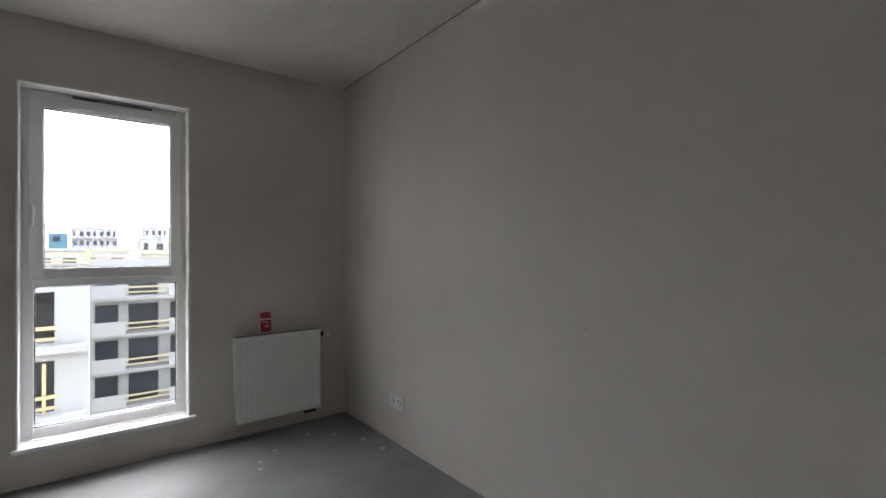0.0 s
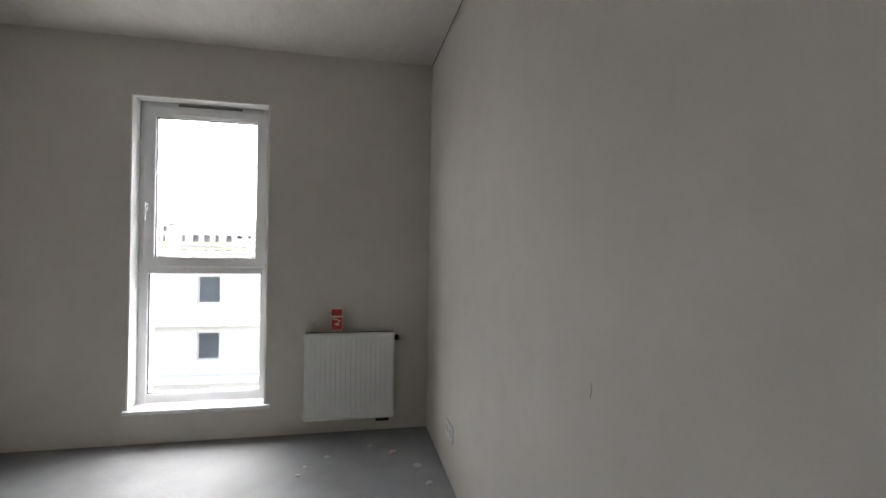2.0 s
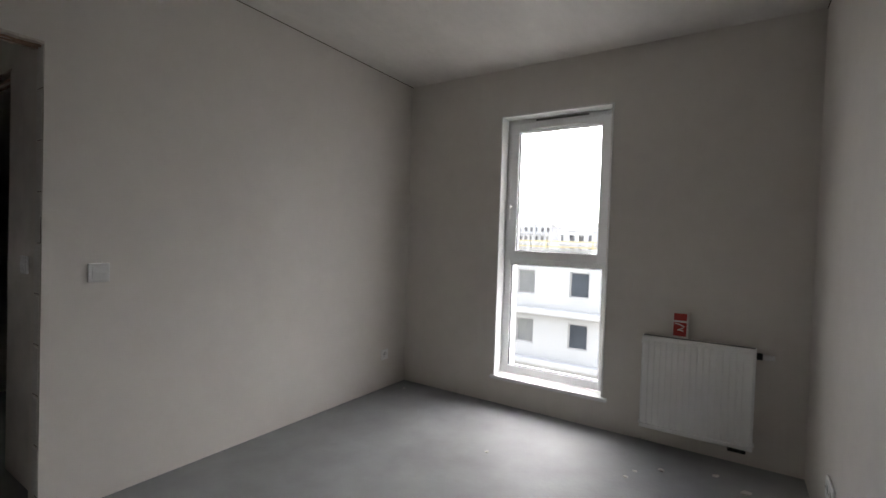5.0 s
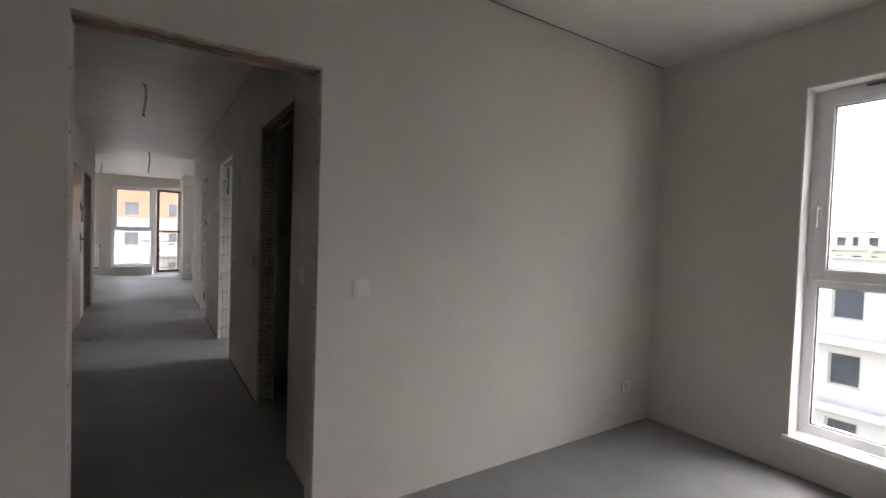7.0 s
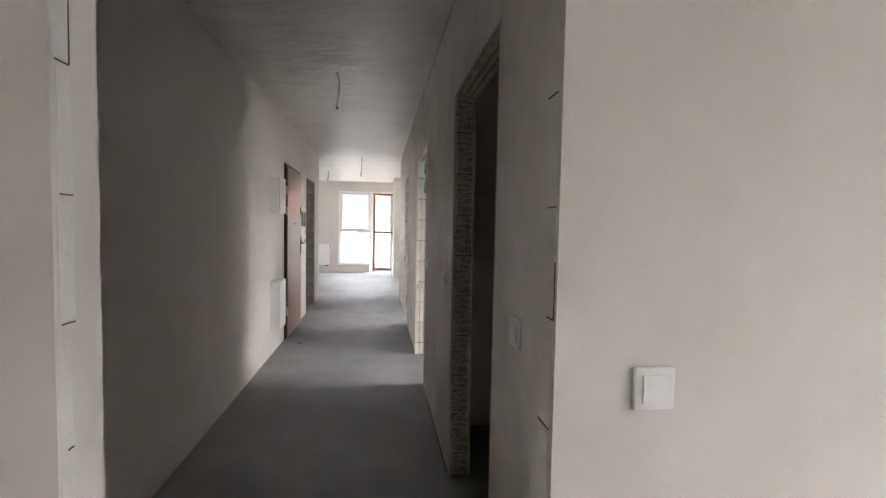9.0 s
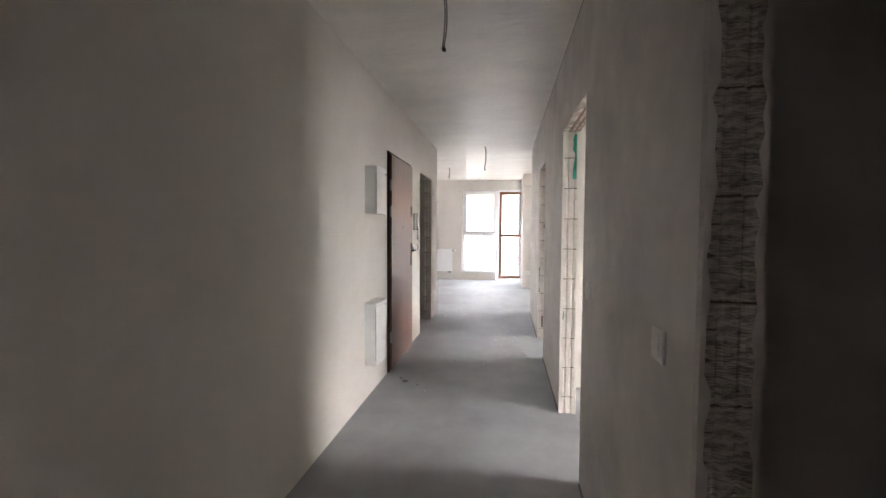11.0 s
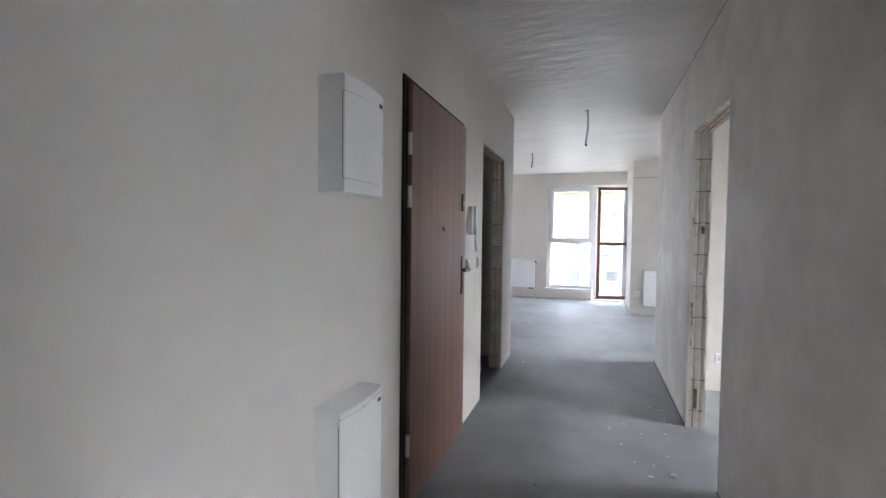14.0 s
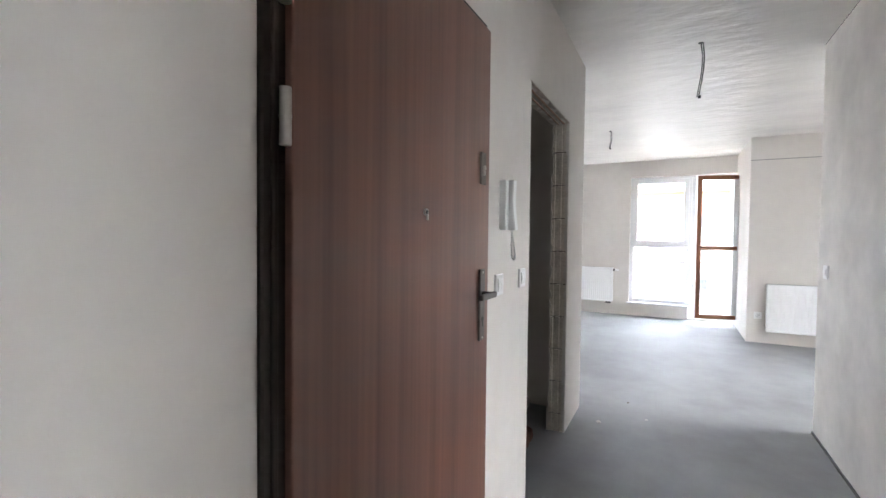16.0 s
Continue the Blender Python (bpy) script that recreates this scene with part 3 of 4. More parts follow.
# ---- switches and sockets ----
def plate(m, label, kind, n=1, upright=False):
    """A wall plate. Local: x across, y into the wall, z up, centred."""
    ob = thing("light_switch" if kind == "switch" else "wall_socket", m, label, "switch" if kind == "switch" else "socket", "wall plates")
    w = 0.086
    for k in range(n):
        c = (k - (n - 1) / 2) * 0.075
        part("plate", boxed((c - w / 2, -0.011, -w / 2), (c + w / 2, 0, w / 2), 0.004, 2), WHITE, ob)
        if kind == "switch":
            for s in ((-1, 1) if n == 1 and upright else (0,)):
                half = 0.027 if s == 0 else 0.0132
                part("rocker", extruded([(-0.013, -0.027), (-0.017, 0.0), (-0.0135, 0.027), (-0.009, 0.027), (-0.009, -0.027)], "x", c + s * 0.0138 - half, c + s * 0.0138 + half), WHITE, ob)
        else:
            part("well", rod(bmesh.new(), (c, -0.0118, 0), (c, -0.0105, 0), 0.021, n=24), GREYP, ob, "dark round socket well")
            part("insert", rod(bmesh.new(), (c, -0.0122, 0), (c, -0.0115, 0), 0.0185, n=24), WHITE, ob)
            for s in (-0.0095, 0.0095):
                part("hole", rod(bmesh.new(), (c + s, -0.0128, 0), (c + s, -0.0118, 0), 0.0032, n=10), BLACK, ob)
            part("earth_pin", rod(bmesh.new(), (c, -0.018, 0.011), (c, -0.0115, 0.011), 0.0025, n=8), STEEL, ob)
    return ob


plate(pose(-1.045, 1.357, 1.062, 0, 0, 90), "white light switch with one rocker by the bedroom doorway", "switch")
plate(pose(-1.045, 3.4, 0.285, 0, 0, 90), "white double socket low on the plaster wall", "socket")
plate(pose(1.775, 2.9, 0.28, 0, 0, -90), "white double socket low on the bedroom wall", "socket", 2)
plate(pose(-1.458, 1.21, 1.078), "white light switch between the two doorways", "switch")
plate(pose(-2.86, 1.21, 1.066), "white light switch beside the dark doorway", "switch", 1, True)
plate(pose(-3.875, 1.21, 1.066), "white light switch beside the bright doorway", "switch", 1, True)
plate(pose(-3.25, 1.21, 0.235), "white socket low in the hall", "socket")
plate(pose(-8.8, 1.21, 1.106), "white light switch at the wall's end", "switch", 1, True)
plate(pose(-12.08, 1.31, 0.346, 0, 0, 90), "white socket beside the radiator", "socket")
plate(pose(-8.23, 1.64, 0.286, 0, 0, 90), "white socket in the room beyond the doorway", "socket")
plate(pose(-6.885, -0.28, 1.115, 0, 0, 180), "white two-way switch by the entrance door", "switch", 1, True)
plate(pose(-7.19, -0.28, 1.12, 0, 0, 180), "white two-way switch by the entrance door", "switch", 1, True)


# ---- entrance door ----
door = thing("entrance_door", pose(0, -0.28, 0), "dark walnut entrance door, closed, with steel fittings", "door")
fr = bmesh.new()
box(fr, (-5.762, -0.1, 0.0), (-5.706, 0.012, 2.073), 0.004)
box(fr, (-6.71, -0.1, 0.0), (-6.66, 0.004, 2.04), 0.002)
box(fr, (-6.71, -0.1, 2.03), (-5.76, 0.0115, 2.073), 0.004)
part("door_frame", fr, FRAME, door, "dark brown steel frame")
part("door_stop", boxed((-5.738, 0.009, 0.0), (-5.724, 0.018, 2.058), 0.003), FRAME, door)
panel = part("door_leaf", boxed((-6.702, 0.005, 0.012), (-5.757, 0.03, 2.042), 0.004, 2), WALNUT, door, "walnut foil with upright grain")
part("threshold", boxed((-6.66, -0.1, 0.0), (-5.77, 0.0, 0.012)), STEEL, door)
for z in (0.278, 1.463, 1.709):
    hg = rod(bmesh.new(), (-5.746, 0.024, z), (-5.746, 0.024, z + 0.1), 0.0105)
    rod(hg, (-5.746, 0.024, z + 0.048), (-5.746, 0.024, z + 0.052), 0.0115)
    part("hinge", hg, STEEL, door, "satin steel pin hinge")
long_plate = part("handle_plate", boxed((-6.651, 0.03, 0.945), (-6.609, 0.039, 1.194), 0.003), DARKSTEEL, door, "long steel handle plate")
lev = bmesh.new()
rod(lev, (-6.63, 0.039, 1.108), (-6.63, 0.084, 1.108), 0.0095)
box(lev, (-6.641, 0.074, 1.099), (-6.512, 0.089, 1.119), 0.005, 2)
part("lever", lev, DARKSTEEL, long_plate, "dark steel lever")
part("keyhole", rod(bmesh.new(), (-6.63, 0.0385, 1.02), (-6.63, 0.0405, 1.02), 0.0085), BLACK, long_plate)
part("keyhole_slot", boxed((-6.633, 0.0385, 0.995), (-6.627, 0.0405, 1.02)), BLACK, long_plate)
for z in (0.955, 1.183):
    part("screw", rod(bmesh.new(), (-6.63, 0.039, z), (-6.63, 0.0405, z), 0.004, n=10), STEEL, long_plate)
lock_plate = part("lock_plate", boxed((-6.65, 0.03, 1.488), (-6.608, 0.039, 1.598), 0.003), DARKSTEEL, door, "upper lock plate")
part("cylinder", rod(bmesh.new(), (-6.629, 0.0385, 1.545), (-6.629, 0.044, 1.545), 0.0085), STEEL, lock_plate)
part("cylinder_tail", boxed((-6.633, 0.0385, 1.52), (-6.625, 0.043, 1.543)), STEEL, lock_plate)
eye_ring = rod(bmesh.new(), (-6.232, 0.03, 1.372), (-6.232, 0.036, 1.372), 0.0095, n=20)
part("peephole", eye_ring, STEEL, door, "round steel peephole", False)
part("peephole_flap", boxed((-6.236, 0.036, 1.35), (-6.228, 0.04, 1.367), 0.001), STEEL, door)
part("peephole_lens", rod(bmesh.new(), (-6.232, 0.035, 1.372), (-6.232, 0.0375, 1.372), 0.0055), BLACK, door)

# ---- boxes beside the door ----
def bow(w, grow=0.0, back=0.0):
    """The plan of a box front that bows out between its sides; w: the box's width, to the west."""
    pts = [(0.0 + grow, back)]
    for k in range(11):
        a = k / 10
        pts.append((-w * a + grow * (1 - 2 * a), 0.096 + 0.013 * math.sin(math.pi * a) + grow))
    return pts + [(-w - grow, back)]


def prism(pts, z0, z1):
    """A plan of (x, y) points carried up from z0 to z1."""
    bm = bmesh.new()
    low = [bm.verts.new((x, y, z0)) for x, y in pts]
    face = bm.faces.new(low)
    got = bmesh.ops.extrude_face_region(bm, geom=[face])
    for v in got["geom"]:
        if isinstance(v, bmesh.types.BMVert):
            v.co.z = z1
    bmesh.ops.recalc_face_normals(bm, faces=bm.faces)
    return bm


def cabinet(x0, x1, z0, z1, label, seams, side):
    """A white surface box with a bowed cover, fine seams round its lid and a seam up its side. Its back lies on the wall."""
    ob = thing("distribution_box", pose(x0, -0.28, z0), label, "fuse box")
    w, h = x0 - x1, z1 - z0
    body = prism(bow(w), 0, h)
    bmesh.ops.bevel(body, geom=[e for e in body.edges if abs(e.verts[0].co.z - e.verts[1].co.z) < 1e-6 and max(e.verts[0].co.y, e.verts[1].co.y) > 0.09 and min(e.verts[0].co.y, e.verts[1].co.y) > 0.09], offset=0.004, segments=2, affect='EDGES')
    part("base", body, WHITE, ob)
    lid = part("cover", prism(bow(w - 0.012, 0.0012, 0.09), seams[0], seams[1]), WHITE, ob, "bowed white plastic cover")
    lid.matrix_local = pose(-0.006, 0.0, 0.0)
    for z in seams:
        strip = part("cover_seam", prism(bow(w, 0.0005, 0.088), z - 0.0007, z + 0.0007), WIRE, ob)
    part("side_seam", boxed((-0.001, 0.0885, side[0]), (0.0007, 0.0905, side[1])), WIRE, ob)
    part("badge", boxed((-w + 0.02, 0.095, h - 0.05), (-w + 0.045, 0.1035, h - 0.037)), GREYP, ob, "small grey badge")
    part("latch", boxed((-w + 0.0, 0.085, h * 0.42), (-w + 0.012, 0.1005, h * 0.46), 0.003), WHITE, ob)
    return ob


cabinet(-5.04, -5.312, 1.472, 1.842, "white plastic fuse box with bowed cover on the wall", (0.042, 0.315), (0.042, 0.315))
cabinet(-5.022, -5.315, 0.278, 0.77, "white plastic telecom box low on the wall", (0.045, 0.47), (0.05, 0.45))

# ---- entry phone ----
phone = thing("intercom", pose(-6.93, -0.28, 1.335, 0, 0, 180), "white wall entry phone with handset and coiled cord", "intercom")
part("wall_unit", boxed((-0.042, -0.03, 0.0), (0.042, 0.0, 0.2), 0.006, 2), WHITE, phone)
front, rear = [], []
for k in range(13):
    a = k / 12
    out = 0.05 + 0.0025 * math.cos(math.tau * a) + 0.008 * (1 - a)
    front.append((-out, 0.2 * a))
    rear.append((-0.032, 0.2 * a))
hs = extruded(front + rear[::-1], "x", -0.021, 0.021)
bmesh.ops.bevel(hs, geom=[e for e in hs.edges if abs(e.verts[0].co.x - e.verts[1].co.x) < 1e-6], offset=0.0035, segments=2, affect='EDGES')
part("handset", hs, WHITE, phone, "white curved handset")
loop = []
for k in range(140):
    a = k / 139
    c = Vector((0.004 + 0.02 * math.sin(a * math.tau), -0.04 - 0.01 * math.sin(a * math.pi), 0.004 - 0.125 * math.sin(a * math.pi) ** 0.8))
    loop.append(c + Vector((0.0028 * math.cos(k * 1.9), 0.0028 * math.sin(k * 1.9), 0.0)))
part("cord", tube(loop, 0.0024, 5), WHITE, phone, "coiled white cord hanging in a loop")


# ---- ceiling cables ----
def cable(x, y, drop, lean, label):
    ob = thing("ceiling_cable", pose(x, y, H), label, "cable", "bare lamp cables")
    part("cap", rod(bmesh.new(), (0, 0, -0.004), (0, 0, 0.0), 0.016, n=14), WIRE, ob)
    for s in (-0.007, 0.006):
        pts = [(s * 0.6 + lean * (k / 10) ** 1.6 + 0.012 * math.sin(k * 0.55 + s * 60), s * 0.8 + 0.016 * math.sin(k * 0.33 + 0.4), -drop * k / 10) for k in range(11)]
        part("wire", tube(pts, 0.0034, 7), WIRE, ob)
    part("end_clip", boxed((lean - 0.009, -0.009, -drop - 0.014), (lean + 0.009, 0.009, -drop + 0.006), 0.003), BLACK, ob, "dark terminal clip")


cable(-4.06, 0.465, 0.265, -0.05, "twin grey lamp cable hanging from the hall ceiling")
cable(-8.62, 0.477, 0.335, -0.05, "twin grey lamp cable at the hall's end")
cable(-10.98, -0.372, 0.2, -0.03, "twin grey lamp cable in the living room")

# ---- rubbish sack in the dark store ----
def crumpled(r, seed, squash):
    bm = bmesh.new()
    bmesh.ops.create_icosphere(bm, subdivisions=3, radius=r)
    for v in bm.verts:
        d = noise.noise(v.co * 7 + Vector((seed, 0, 0))) * 0.35 + noise.noise(v.co * 19 + Vector((0, seed, 0))) * 0.14
        v.co = v.co * (1 + d)
        v.co.z = max(-r * 0.55, v.co.z * squash)
        v.co.z += r * 0.55
    return bm


sack = thing("rubbish_sack", pose(-7.93, -0.7, 0), "crumpled dark sack of rubble on the store floor", "sack")
part("sack_body", crumpled(0.24, 3.0, 1.1), BAG, sack)
part("tied_neck", rod(bmesh.new(), (0.02, 0.0, 0.36), (0.05, 0.02, 0.46), 0.03, 0.06, 9), BAG, sack)
rag = thing("paper_bag", pose(-7.84, -0.52, 0), "crumpled reddish-brown paper bag on the store floor", "bag")
part("bag_body", crumpled(0.12, 9.0, 0.8), SACKING, rag)
part("bag_fold", crumpled(0.07, 5.0, 1.3), BAG, rag)

# ---- jamb blocks and lintels ----
random.seed(7)
for x0, x1, k, mat in ((-2.628, -1.735, 0, KEYED), (-5.002, -4.072, 1, LIGHTBLOCK), (-7.3, -6.453, 2, LIGHTBLOCK)):
    jamb(hall_right, pose(x0, 1.33, 0, 0, 0, 180), k, mat)
    jamb(hall_right, pose(x1, 1.21, 0), k + 1, mat)
    lintel(hall_right, x0 - 0.03, x1 + 0.03, (1.212, 1.328), True)
jamb(hall_left, pose(-8.2, -0.28, 0, 0, 0, 180), 3)
jamb(hall_left, pose(-7.32, -0.40, 0), 1)
lintel(hall_left, -8.228, -7.292, (-0.398, -0.282), True)
skimmed_jamb(door_wall, pose(-1.17, 0.297, 0, 0, 0, -90), (0.078, 0.122), 3)
skimmed_jamb(door_wall, pose(-1.045, 1.154, 0, 0, 0, 90), (0.012, 0.09), 8)
lintel(door_wall, 0.298, 1.153, (-1.168, -1.047), False, 0.034)
streak = ragged(0.32, 0.022, 0.003)
ob = part("chalk_mark", streak, GREEN, hall_right, "green spray mark on the blocks")
ob.matrix_local = pose(-5.0015, 1.305, 1.72, 0, 0, 180)
spot = ragged(0.06, 0.012, 0.003)
ob = part("chalk_mark", spot, GREEN, hall_right, "green spray mark on the blocks")
ob.matrix_local = pose(-5.0015, 1.235, 0.7, 0, 0, 180)
for z, tall, wide, y, mat, what in ((1.42, 0.05, 0.01, 1.225, GREEN, "green spray mark on the blocks"), (1.36, 0.05, 0.02, 1.29, MORTAR, "dark smudge on the blocks"),
                                    (0.72, 0.16, 0.012, 1.232, MORTAR, "dark smudge on the blocks"), (1.08, 0.012, 0.012, 1.28, MORTAR, "dark smudge on the blocks"),
                                    (0.58, 0.05, 0.008, 1.23, MORTAR, "dark smudge on the blocks")):
    ob = part("chalk_mark", ragged(tall, wide, 0.003, 0.015), mat, hall_right, what)
    ob.matrix_local = pose(-7.2995, y, z, 0, 0, 180)
part("slot", boxed((-7.3025, 1.255, 0.14), (-7.2965, 1.275, 0.28)), MORTAR, hall_right, "chased slot in the blocks")

# ---- crumbs of plaster on the floor ----
def crumb(x, y, s):
    bm = bmesh.new()
    bmesh.ops.create_icosphere(bm, subdivisions=1, radius=s)
    for v in bm.verts:
        v.co = Vector((v.co.x * random.uniform(0.7, 1.6), v.co.y * random.uniform(0.6, 1.2), max(0, v.co.z * 0.35 + s * 0.2)))
    ob = tagged(new("plaster_crumb", mesh_of("plaster_crumb", bm, CHIP)), "small flat crumb of fallen plaster on the screed", "debris", "plaster crumbs")
    ob.matrix_world = pose(x, y, 0, 0, 0, random.uniform(0, 180))


for x, y, s in ((1.5, 3.3, 0.025), (1.36, 3.42, 0.018), (1.62, 3.1, 0.03), (1.66, 2.9, 0.022), (1.1, 3.3, 0.02), (0.95, 3.1, 0.016), (0.98, 3.2, 0.012),
                (-5.3, 0.15, 0.009), (-6.55, 1.02, 0.025), (-6.5, 0.9, 0.016), (-0.9, 3.5, 0.012), (0.2, 2.9, 0.014),
                (-7.1, 0.7, 0.014), (-6.1, 0.6, 0.012), (-8.5, -0.1, 0.02), (-8.7, 0.2, 0.012)):
    crumb(x, y, s)
for k in range(16):
    crumb(random.uniform(-7.7, -6.6), random.uniform(0.75, 1.12), random.uniform(0.005, 0.012))
for x, y, s in ((-5.58, -0.12, 0.014), (-5.5, -0.06, 0.02), (-5.43, 0.06, 0.01), (-6.2, 0.3, 0.008), (-9.0, 0.05, 0.01)):
    chip = bmesh.new()
    bmesh.ops.create_icosphere(chip, subdivisions=1, radius=s)
    for v in chip.verts:
        v.co = Vector((v.co.x * 1.4, v.co.y * random.uniform(0.5, 1.0), max(0, v.co.z * 0.4 + s * 0.2)))
    ob = tagged(new("debris_chip", mesh_of("debris_chip", chip, MORTAR)), "small dark chip of site debris on the screed", "debris", "dark debris chips")
    ob.matrix_world = pose(x, y, 0, 0, 0, random.uniform(0, 180))

nick = tube([(1.7745, 1.438, 0.975), (1.7745, 1.4345, 0.957), (1.7745, 1.441, 0.937)], 0.0009, 5)
solid("trim_scratch", nick, MORTAR, "thin dark scratch in the bedroom plaster", "scratch")

# ---- balcony beyond the living room ----
balcony = thing("balcony", pose(-13.85, 0.2, 0), "concrete balcony with a slim grey bar railing", "balcony")
part("balcony_slab", boxed((-1.3, 0, -0.22), (-0.003, 3.2, -0.03), 0.01), SLABC, balcony)
# added overhead only to hold back sky light from the living room
part("shading_slab", boxed((-1.5, -0.9, 2.72), (-0.003, 3.2, 2.92), 0.01), SLABC, balcony, "slab added overhead to cut the sky light")
part("hand_rail", boxed((-1.24, 0.04, 0.84), (-1.19, 3.18, 0.875), 0.006), DARKSTEEL, balcony)
part("foot_rail", boxed((-1.23, 0.04, 0.06), (-1.2, 3.18, 0.09)), DARKSTEEL, balcony)
for k in range(27):
    part("bar", boxed((-1.221, 0.06 + k * 0.118, -0.03), (-1.209, 0.072 + k * 0.118, 0.842)), DARKSTEEL, balcony)

# ---- outside ----
GROUND = -12.5
solid("ground", boxed((-1500, -1500, GROUND - 0.5), (1500, 1500, GROUND)), EARTH, "bare earth and gravel of a building site", "ground")


def facade_window(parent, a, b, z0, z1, t, axis, mat=None):
    """A set-back dark window in a facade; t: the facade's plane, axis: the way along it, facing back to the flat."""
    s = 0.14 if axis == "x" else -0.14
    lo, hi = (a, t + s, z0), (b, t + s + 0.05, z1)
    if axis == "y":
        lo, hi = (t + s - 0.05, a, z0), (t + s, b, z1)
    pane = part("window", boxed(lo, hi), mat or DARKPANE, parent)
    fr = bmesh.new()
    for p, q, c, d in ((a, a + 0.07, z0, z1), (b - 0.07, b, z0, z1), (a + 0.07, b - 0.07, z0, z0 + 0.07), (a + 0.07, b - 0.07, z1 - 0.07, z1)):
        if axis == "x":
            box(fr, (p, t + s - 0.04, c), (q, t + s - 0.003, d))
        else:
            box(fr, (t + s + 0.003, p, c), (t + s + 0.04, q, d))
    part("frame", fr, SLABC, pane)


FRONT = 25.7
site = thing("apartment_building", pose(0, 0, 0), "unfinished white apartment block with dark window openings and yellow guard boards", "building")
holes, spots, bays = [], [], []
for k in range(4):
    z = -0.42 - 2.9 * k
    for x in (-9.6, -6.45, -13.2, -16.4, -19.6):
        spots.append((x + 0.06, x + 1.16, z - 1.33, z + 0.1))
    bays.append((-3.05, -1.1, z - 2.0, z + 0.15))
part("wall", wall_mesh("x", -24.0, 0.05, FRONT, FRONT + 0.35, GROUND, 0.85, spots + bays), RENDER, site)
part("side_wall", boxed((-0.3, FRONT + 0.351, GROUND), (0.05, FRONT + 14, 0.85)), RENDER, site)
part("roof", boxed((-24, FRONT + 0.351, 0.3), (-0.301, FRONT + 14, 0.6)), SLABC, site)
# dark-coloured sheet in place of the unlit rooms behind the openings
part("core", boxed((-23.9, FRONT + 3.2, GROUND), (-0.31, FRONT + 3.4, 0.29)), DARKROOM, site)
for a, b, c, d in spots:
    facade_window(site, a, b, c, d, FRONT, "x", PALEPANE if -9.7 < a < -9.4 else None)
for k, (a, b, c, d) in enumerate(bays):
    part("loggia_floor", boxed((-24, FRONT + 0.352, c - 0.25), (-0.302, FRONT + 3.19, c)), SLABC, site)
    rail = part("guard_rail", boxed((a - 0.1, FRONT - 0.08, c + 0.55), (b + 0.1, FRONT - 0.04, c + 0.71)), YELLOW, site, "yellow timber guard boards")
    part("lower_board", boxed((a - 0.1, FRONT - 0.08, c + 0.1), (b + 0.1, FRONT - 0.04, c + 0.24)), YELLOW, rail)
    if k:
        for x in (a + 0.12, b - 0.4):
            part("post", boxed((x, FRONT - 0.035, c - 0.15), (x + 0.13, FRONT - 0.002, d - 0.1)), YELLOW, rail)
    part("ledge", boxed((-24.1, FRONT - 0.55, c - 0.42), (0.0, FRONT - 0.002, c - 0.1), 0.02), RENDER, site, "projecting white slab edge")
part("parapet", boxed((-24.1, FRONT - 0.12, 0.851), (0.1, FRONT + 0.4, 0.95)), SLABC, site)
for z in (1.0, 1.35):
    part("roof_board", boxed((-24, FRONT + 3.0, z), (0, FRONT + 3.04, z + 0.09)), YELLOW, site)
for k in range(9):
    part("roof_post", boxed((-24 + k * 3.0, FRONT + 2.95, 0.6), (-23.92 + k * 3.0, FRONT + 2.99, 1.5)), YELLOW, site)

BACK = 46.0
wing = thing("apartment_building", pose(0, 0, 0), "set-back wing of the block with balconies and railings", "building")
spots = []
for k in range(5):
    z = 0.2 - 2.9 * k
    for n in range(7):
        x = 0.4 + n * 5.2
        spots += [(x - 0.1, x + 1.5, z - 2.2, z), (x + 2.1, x + 4.3, z - 2.3, z)]
part("wall", wall_mesh("x", -0.25, 40.0, BACK, BACK + 0.4, GROUND, 1.0, spots), RENDER, wing)
part("roof", boxed((-0.2, BACK + 0.401, 0.5), (40, BACK + 14, 0.8)), SLABC, wing)
for a, b, c, d in spots:
    facade_window(wing, a, b, c, d, BACK, "x")
for k in range(5):
    z = 0.2 - 2.9 * k - 2.3
    part("balcony", boxed((0.2, BACK - 1.4, z - 0.25), (40, BACK - 0.003, z)), SLABC, wing)
    for n in range(7):
        x = 0.4 + n * 5.2
        board = part("balcony_panel", boxed((x - 0.3, BACK - 1.45, z - 0.05), (x + 1.9, BACK - 1.4, z + 1.0)), RENDER, wing, "white balcony panel")
        part("guard_board", boxed((x + 1.9, BACK - 1.44, z + 0.75), (x + 4.9, BACK - 1.4, z + 0.88)), YELLOW, wing)
        part("guard_board", boxed((x + 1.9, BACK - 1.44, z + 0.35), (x + 4.9, BACK - 1.4, z + 0.46)), YELLOW, wing)


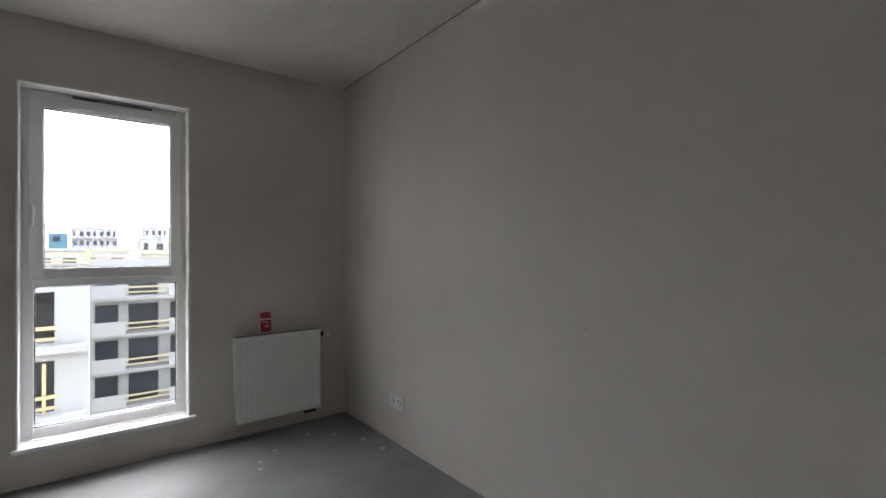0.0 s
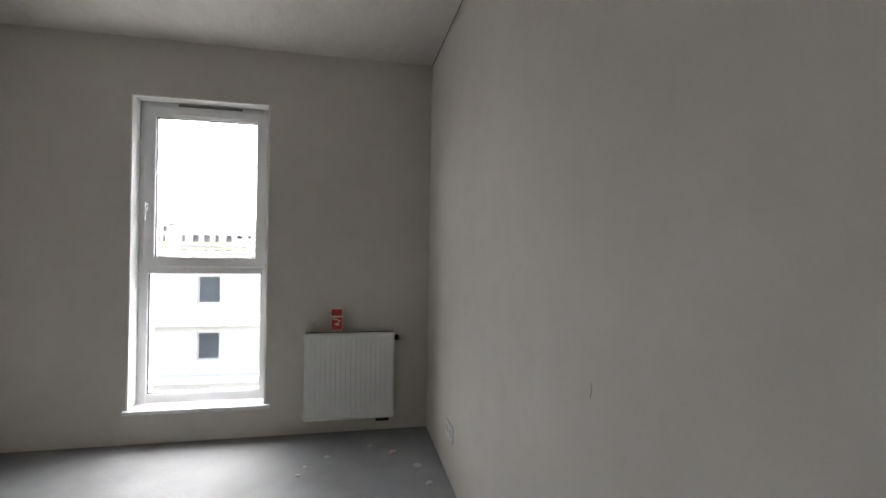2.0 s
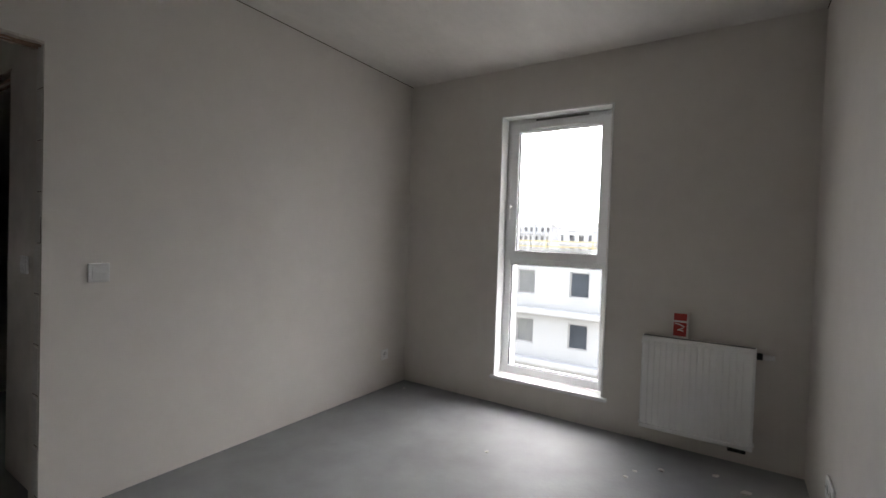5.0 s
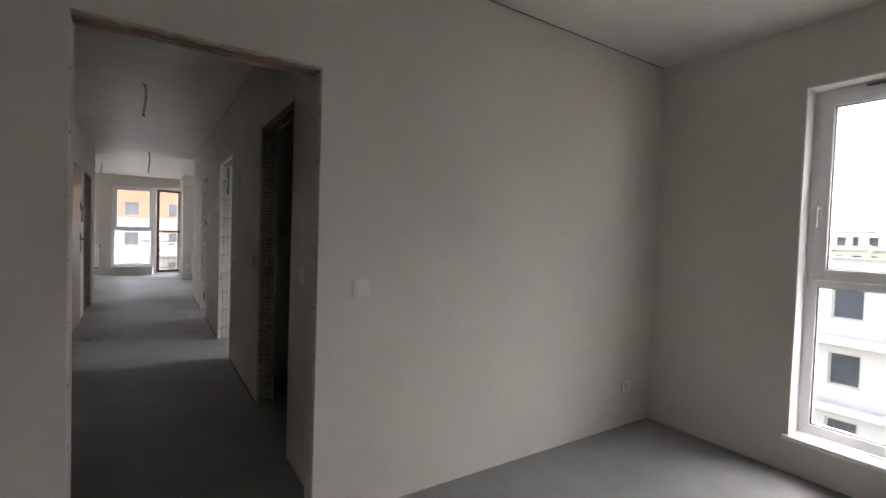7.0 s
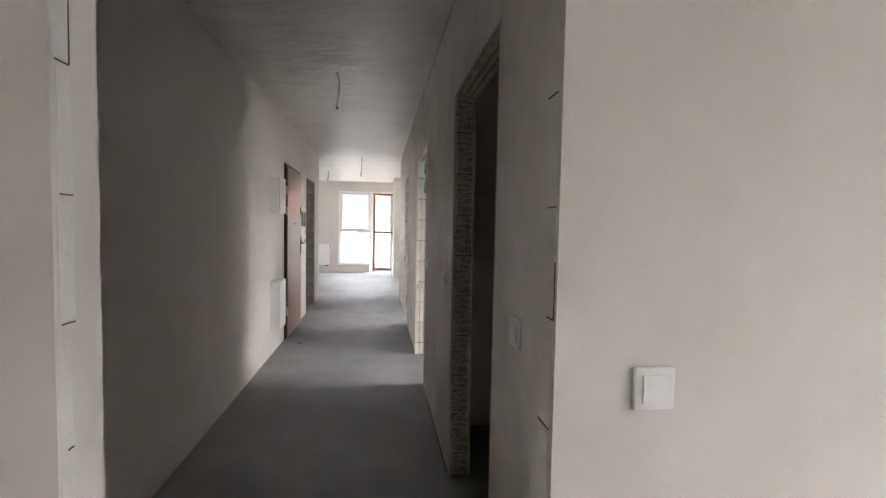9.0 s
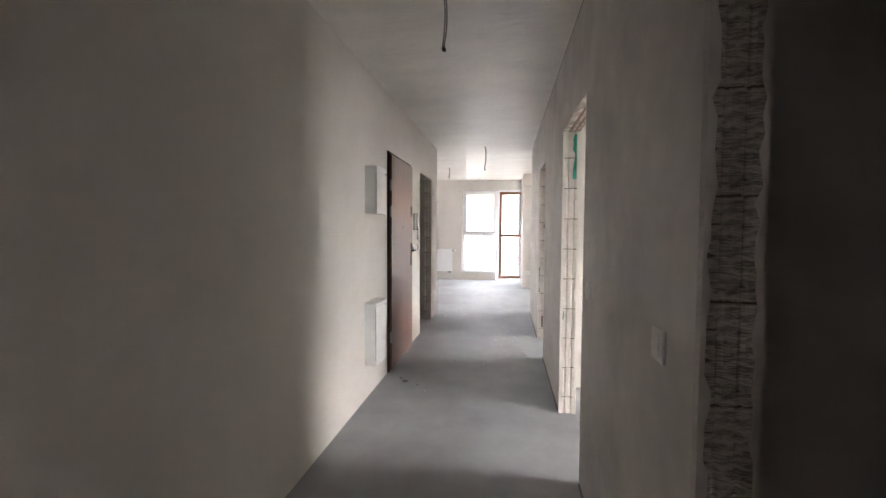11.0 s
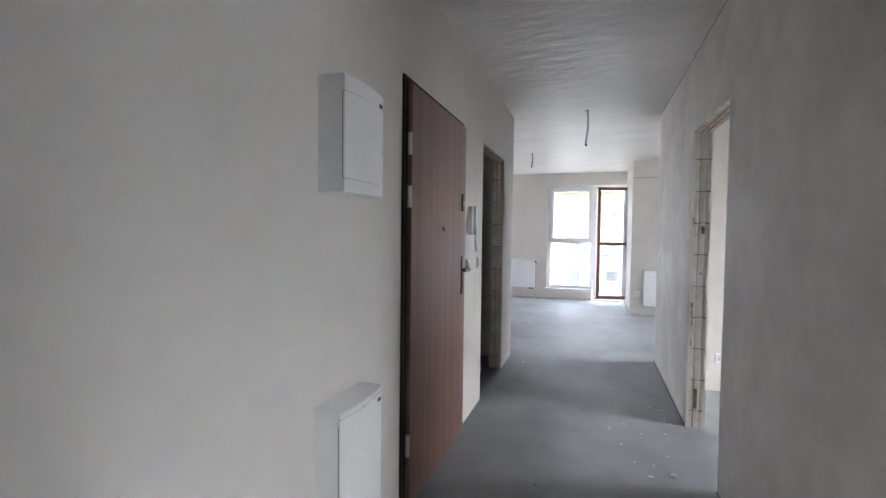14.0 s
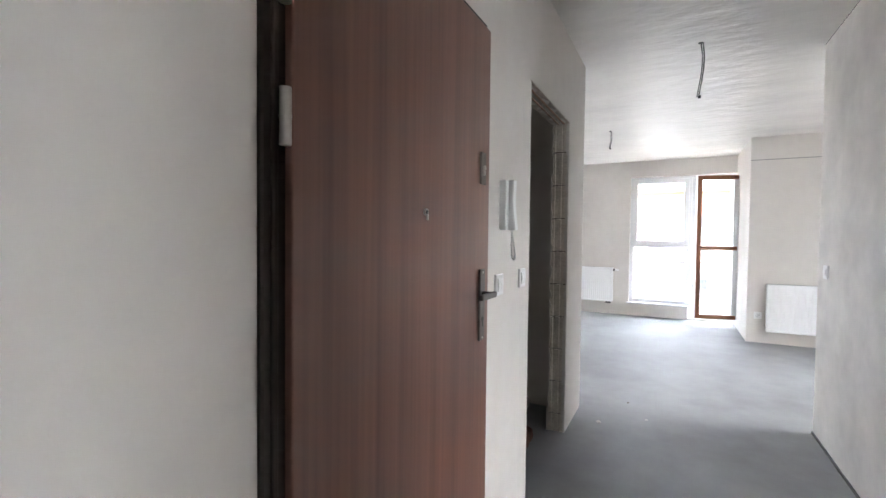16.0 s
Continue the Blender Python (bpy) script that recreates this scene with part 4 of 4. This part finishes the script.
def far_block(x0, x1, y0, depth, top, floors, mat, label, columns=8):
    """A distant block: bands of dark openings between floors, a set-back top."""
    ob = thing("distant_building", pose(0, 0, 0), label, "building", "distant buildings")
    w = (x1 - x0) / columns
    cut = []
    for k in range(floors):
        z = top - 0.9 - 3.0 * k
        for n in range(columns):
            cut.append((x0 + n * w + 0.2 * w, x0 + n * w + (0.75 if (n + k) % 3 else 0.55) * w, z - 1.5, z))
    part("wall", wall_mesh("x", x0, x1, y0, y0 + 0.4, GROUND, top, cut), mat, ob)
    # dark-coloured mass gives the openings their indoor shade
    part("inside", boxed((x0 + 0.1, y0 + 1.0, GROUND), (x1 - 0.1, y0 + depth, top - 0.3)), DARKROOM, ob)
    part("roof", boxed((x0 - 0.3, y0 - 0.3, top + 0.002), (x1 + 0.3, y0 + depth, top + 0.3)), FARGREY, ob)
    part("roof_house", boxed((x0 + (x1 - x0) * 0.3, y0 + 2, top + 0.302), (x0 + (x1 - x0) * 0.55, y0 + depth - 2, top + 2.2)), FARGREY, ob)
    for k in range(floors):
        part("slab", boxed((x0 - 0.5, y0 - 1.2, top - 3.0 * (k + 1) - 0.1), (x1 + 0.5, y0 - 0.002, top - 3.0 * (k + 1) + 0.2)), mat, ob)


far_block(-70, -52, 150, 12, 7.5, 5, FARPALE, "pale block with open floors on the skyline", 9)
far_block(-46, -30, 190, 12, 9.5, 6, FARGREY, "grey housing block far off on the skyline", 8)
far_block(-24, -11, 175, 12, 10.5, 6, FARPALE, "pale housing block with rows of small windows", 7)
far_block(-5, 7, 185, 12, 10.0, 6, FARGREY, "grey housing block far off on the skyline", 7)
far_block(14, 26, 180, 12, 10.5, 6, FARPALE, "pale housing block with rows of small windows", 7)
far_block(34, 47, 190, 12, 10.0, 6, FARGREY, "grey housing block far off on the skyline", 7)
far_block(58, 72, 200, 12, 11.0, 6, FARPALE, "pale housing block with rows of small windows", 7)
far_block(86, 108, 190, 14, 9.5, 6, FARGREY, "grey block far off on the skyline", 9)
far_block(-34, -10, 105, 14, 4.2, 4, FARGREY, "low grey concrete shell behind the site", 11)
far_block(8, 30, 110, 14, 4.6, 4, FARPALE, "low pale shell with open floors", 10)
far_block(36, 62, 115, 14, 5.2, 5, FARGREY, "low grey concrete shell behind the site", 11)
for z in (1.15, 1.6):
    part("roof_board", boxed((-0.2, BACK + 1.0, z), (40, BACK + 1.04, z + 0.12)), YELLOW, wing)
for n in range(14):
    part("roof_post", boxed((n * 3.0, BACK + 1.041, 0.8), (n * 3.0 + 0.1, BACK + 1.09, 1.85)), YELLOW, wing)
far_block(-15, 4, 72, 10, 1.9, 5, FARPALE, "low pale block shell behind the site", 8)
hut = thing("site_cabin", pose(-3.2, 74, 2.202), "blue steel site cabin standing on a flat roof", "cabin")
part("cabin_body", boxed((-0.9, 0, 0), (0.9, 2.4, 1.9), 0.03), FARBLUE, hut)
part("cabin_window", boxed((-0.5, -0.05, 0.9), (0.2, -0.002, 1.5)), DARKPANE, hut)

WESTERN = -52.0
neighbour = thing("apartment_building", pose(0, 0, 0), "white and orange apartment block with small windows and a railed terrace", "building")
spots = []
for k in range(5):
    z = 3.4 - 2.9 * k
    for y in (-16, -12.2, -8.4, -5.4, -1.7, 1.9, 5.6, 9.4, 13.2):
        spots.append((y, y + 1.2, z - 1.2, z + 0.1))
low, high = [h for h in spots if h[3] < 2.0], [h for h in spots if h[3] > 2.0]
part("wall", wall_mesh("y", -22, 20, WESTERN - 0.4, WESTERN, GROUND, 2.0, low), RENDER, neighbour)
part("upper_wall", wall_mesh("y", -22, 20, WESTERN - 0.42, WESTERN - 0.02, 2.001, 5.6, high), ORANGE, neighbour, "orange rendered top storey")
part("roof", boxed((WESTERN - 12, -22.3, 5.602), (WESTERN + 0.3, 20.3, 5.9)), SLABC, neighbour)
# dark-coloured sheet supplies the shade inside this block
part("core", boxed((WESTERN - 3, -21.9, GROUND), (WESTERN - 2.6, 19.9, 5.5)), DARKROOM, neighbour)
for a, b, c, d in spots:
    facade_window(neighbour, a, b, c, d, WESTERN - (0.02 if d > 2 else 0), "y", GREYPANE)
for k in range(1, 5):
    z = 3.4 - 2.9 * k - 1.9
    part("balcony", boxed((WESTERN + 0.003, 0.5, z - 0.25), (WESTERN + 1.5, 14.5, z)), SLABC, neighbour)
    for n in range(15):
        part("baluster", boxed((WESTERN + 1.44, 0.5 + n, z), (WESTERN + 1.48, 0.56 + n, z + 1.05)), FARGREY, neighbour)
    part("hand_rail", boxed((WESTERN + 1.42, 0.5, z + 1.05), (WESTERN + 1.5, 14.5, z + 1.12)), FARGREY, neighbour)
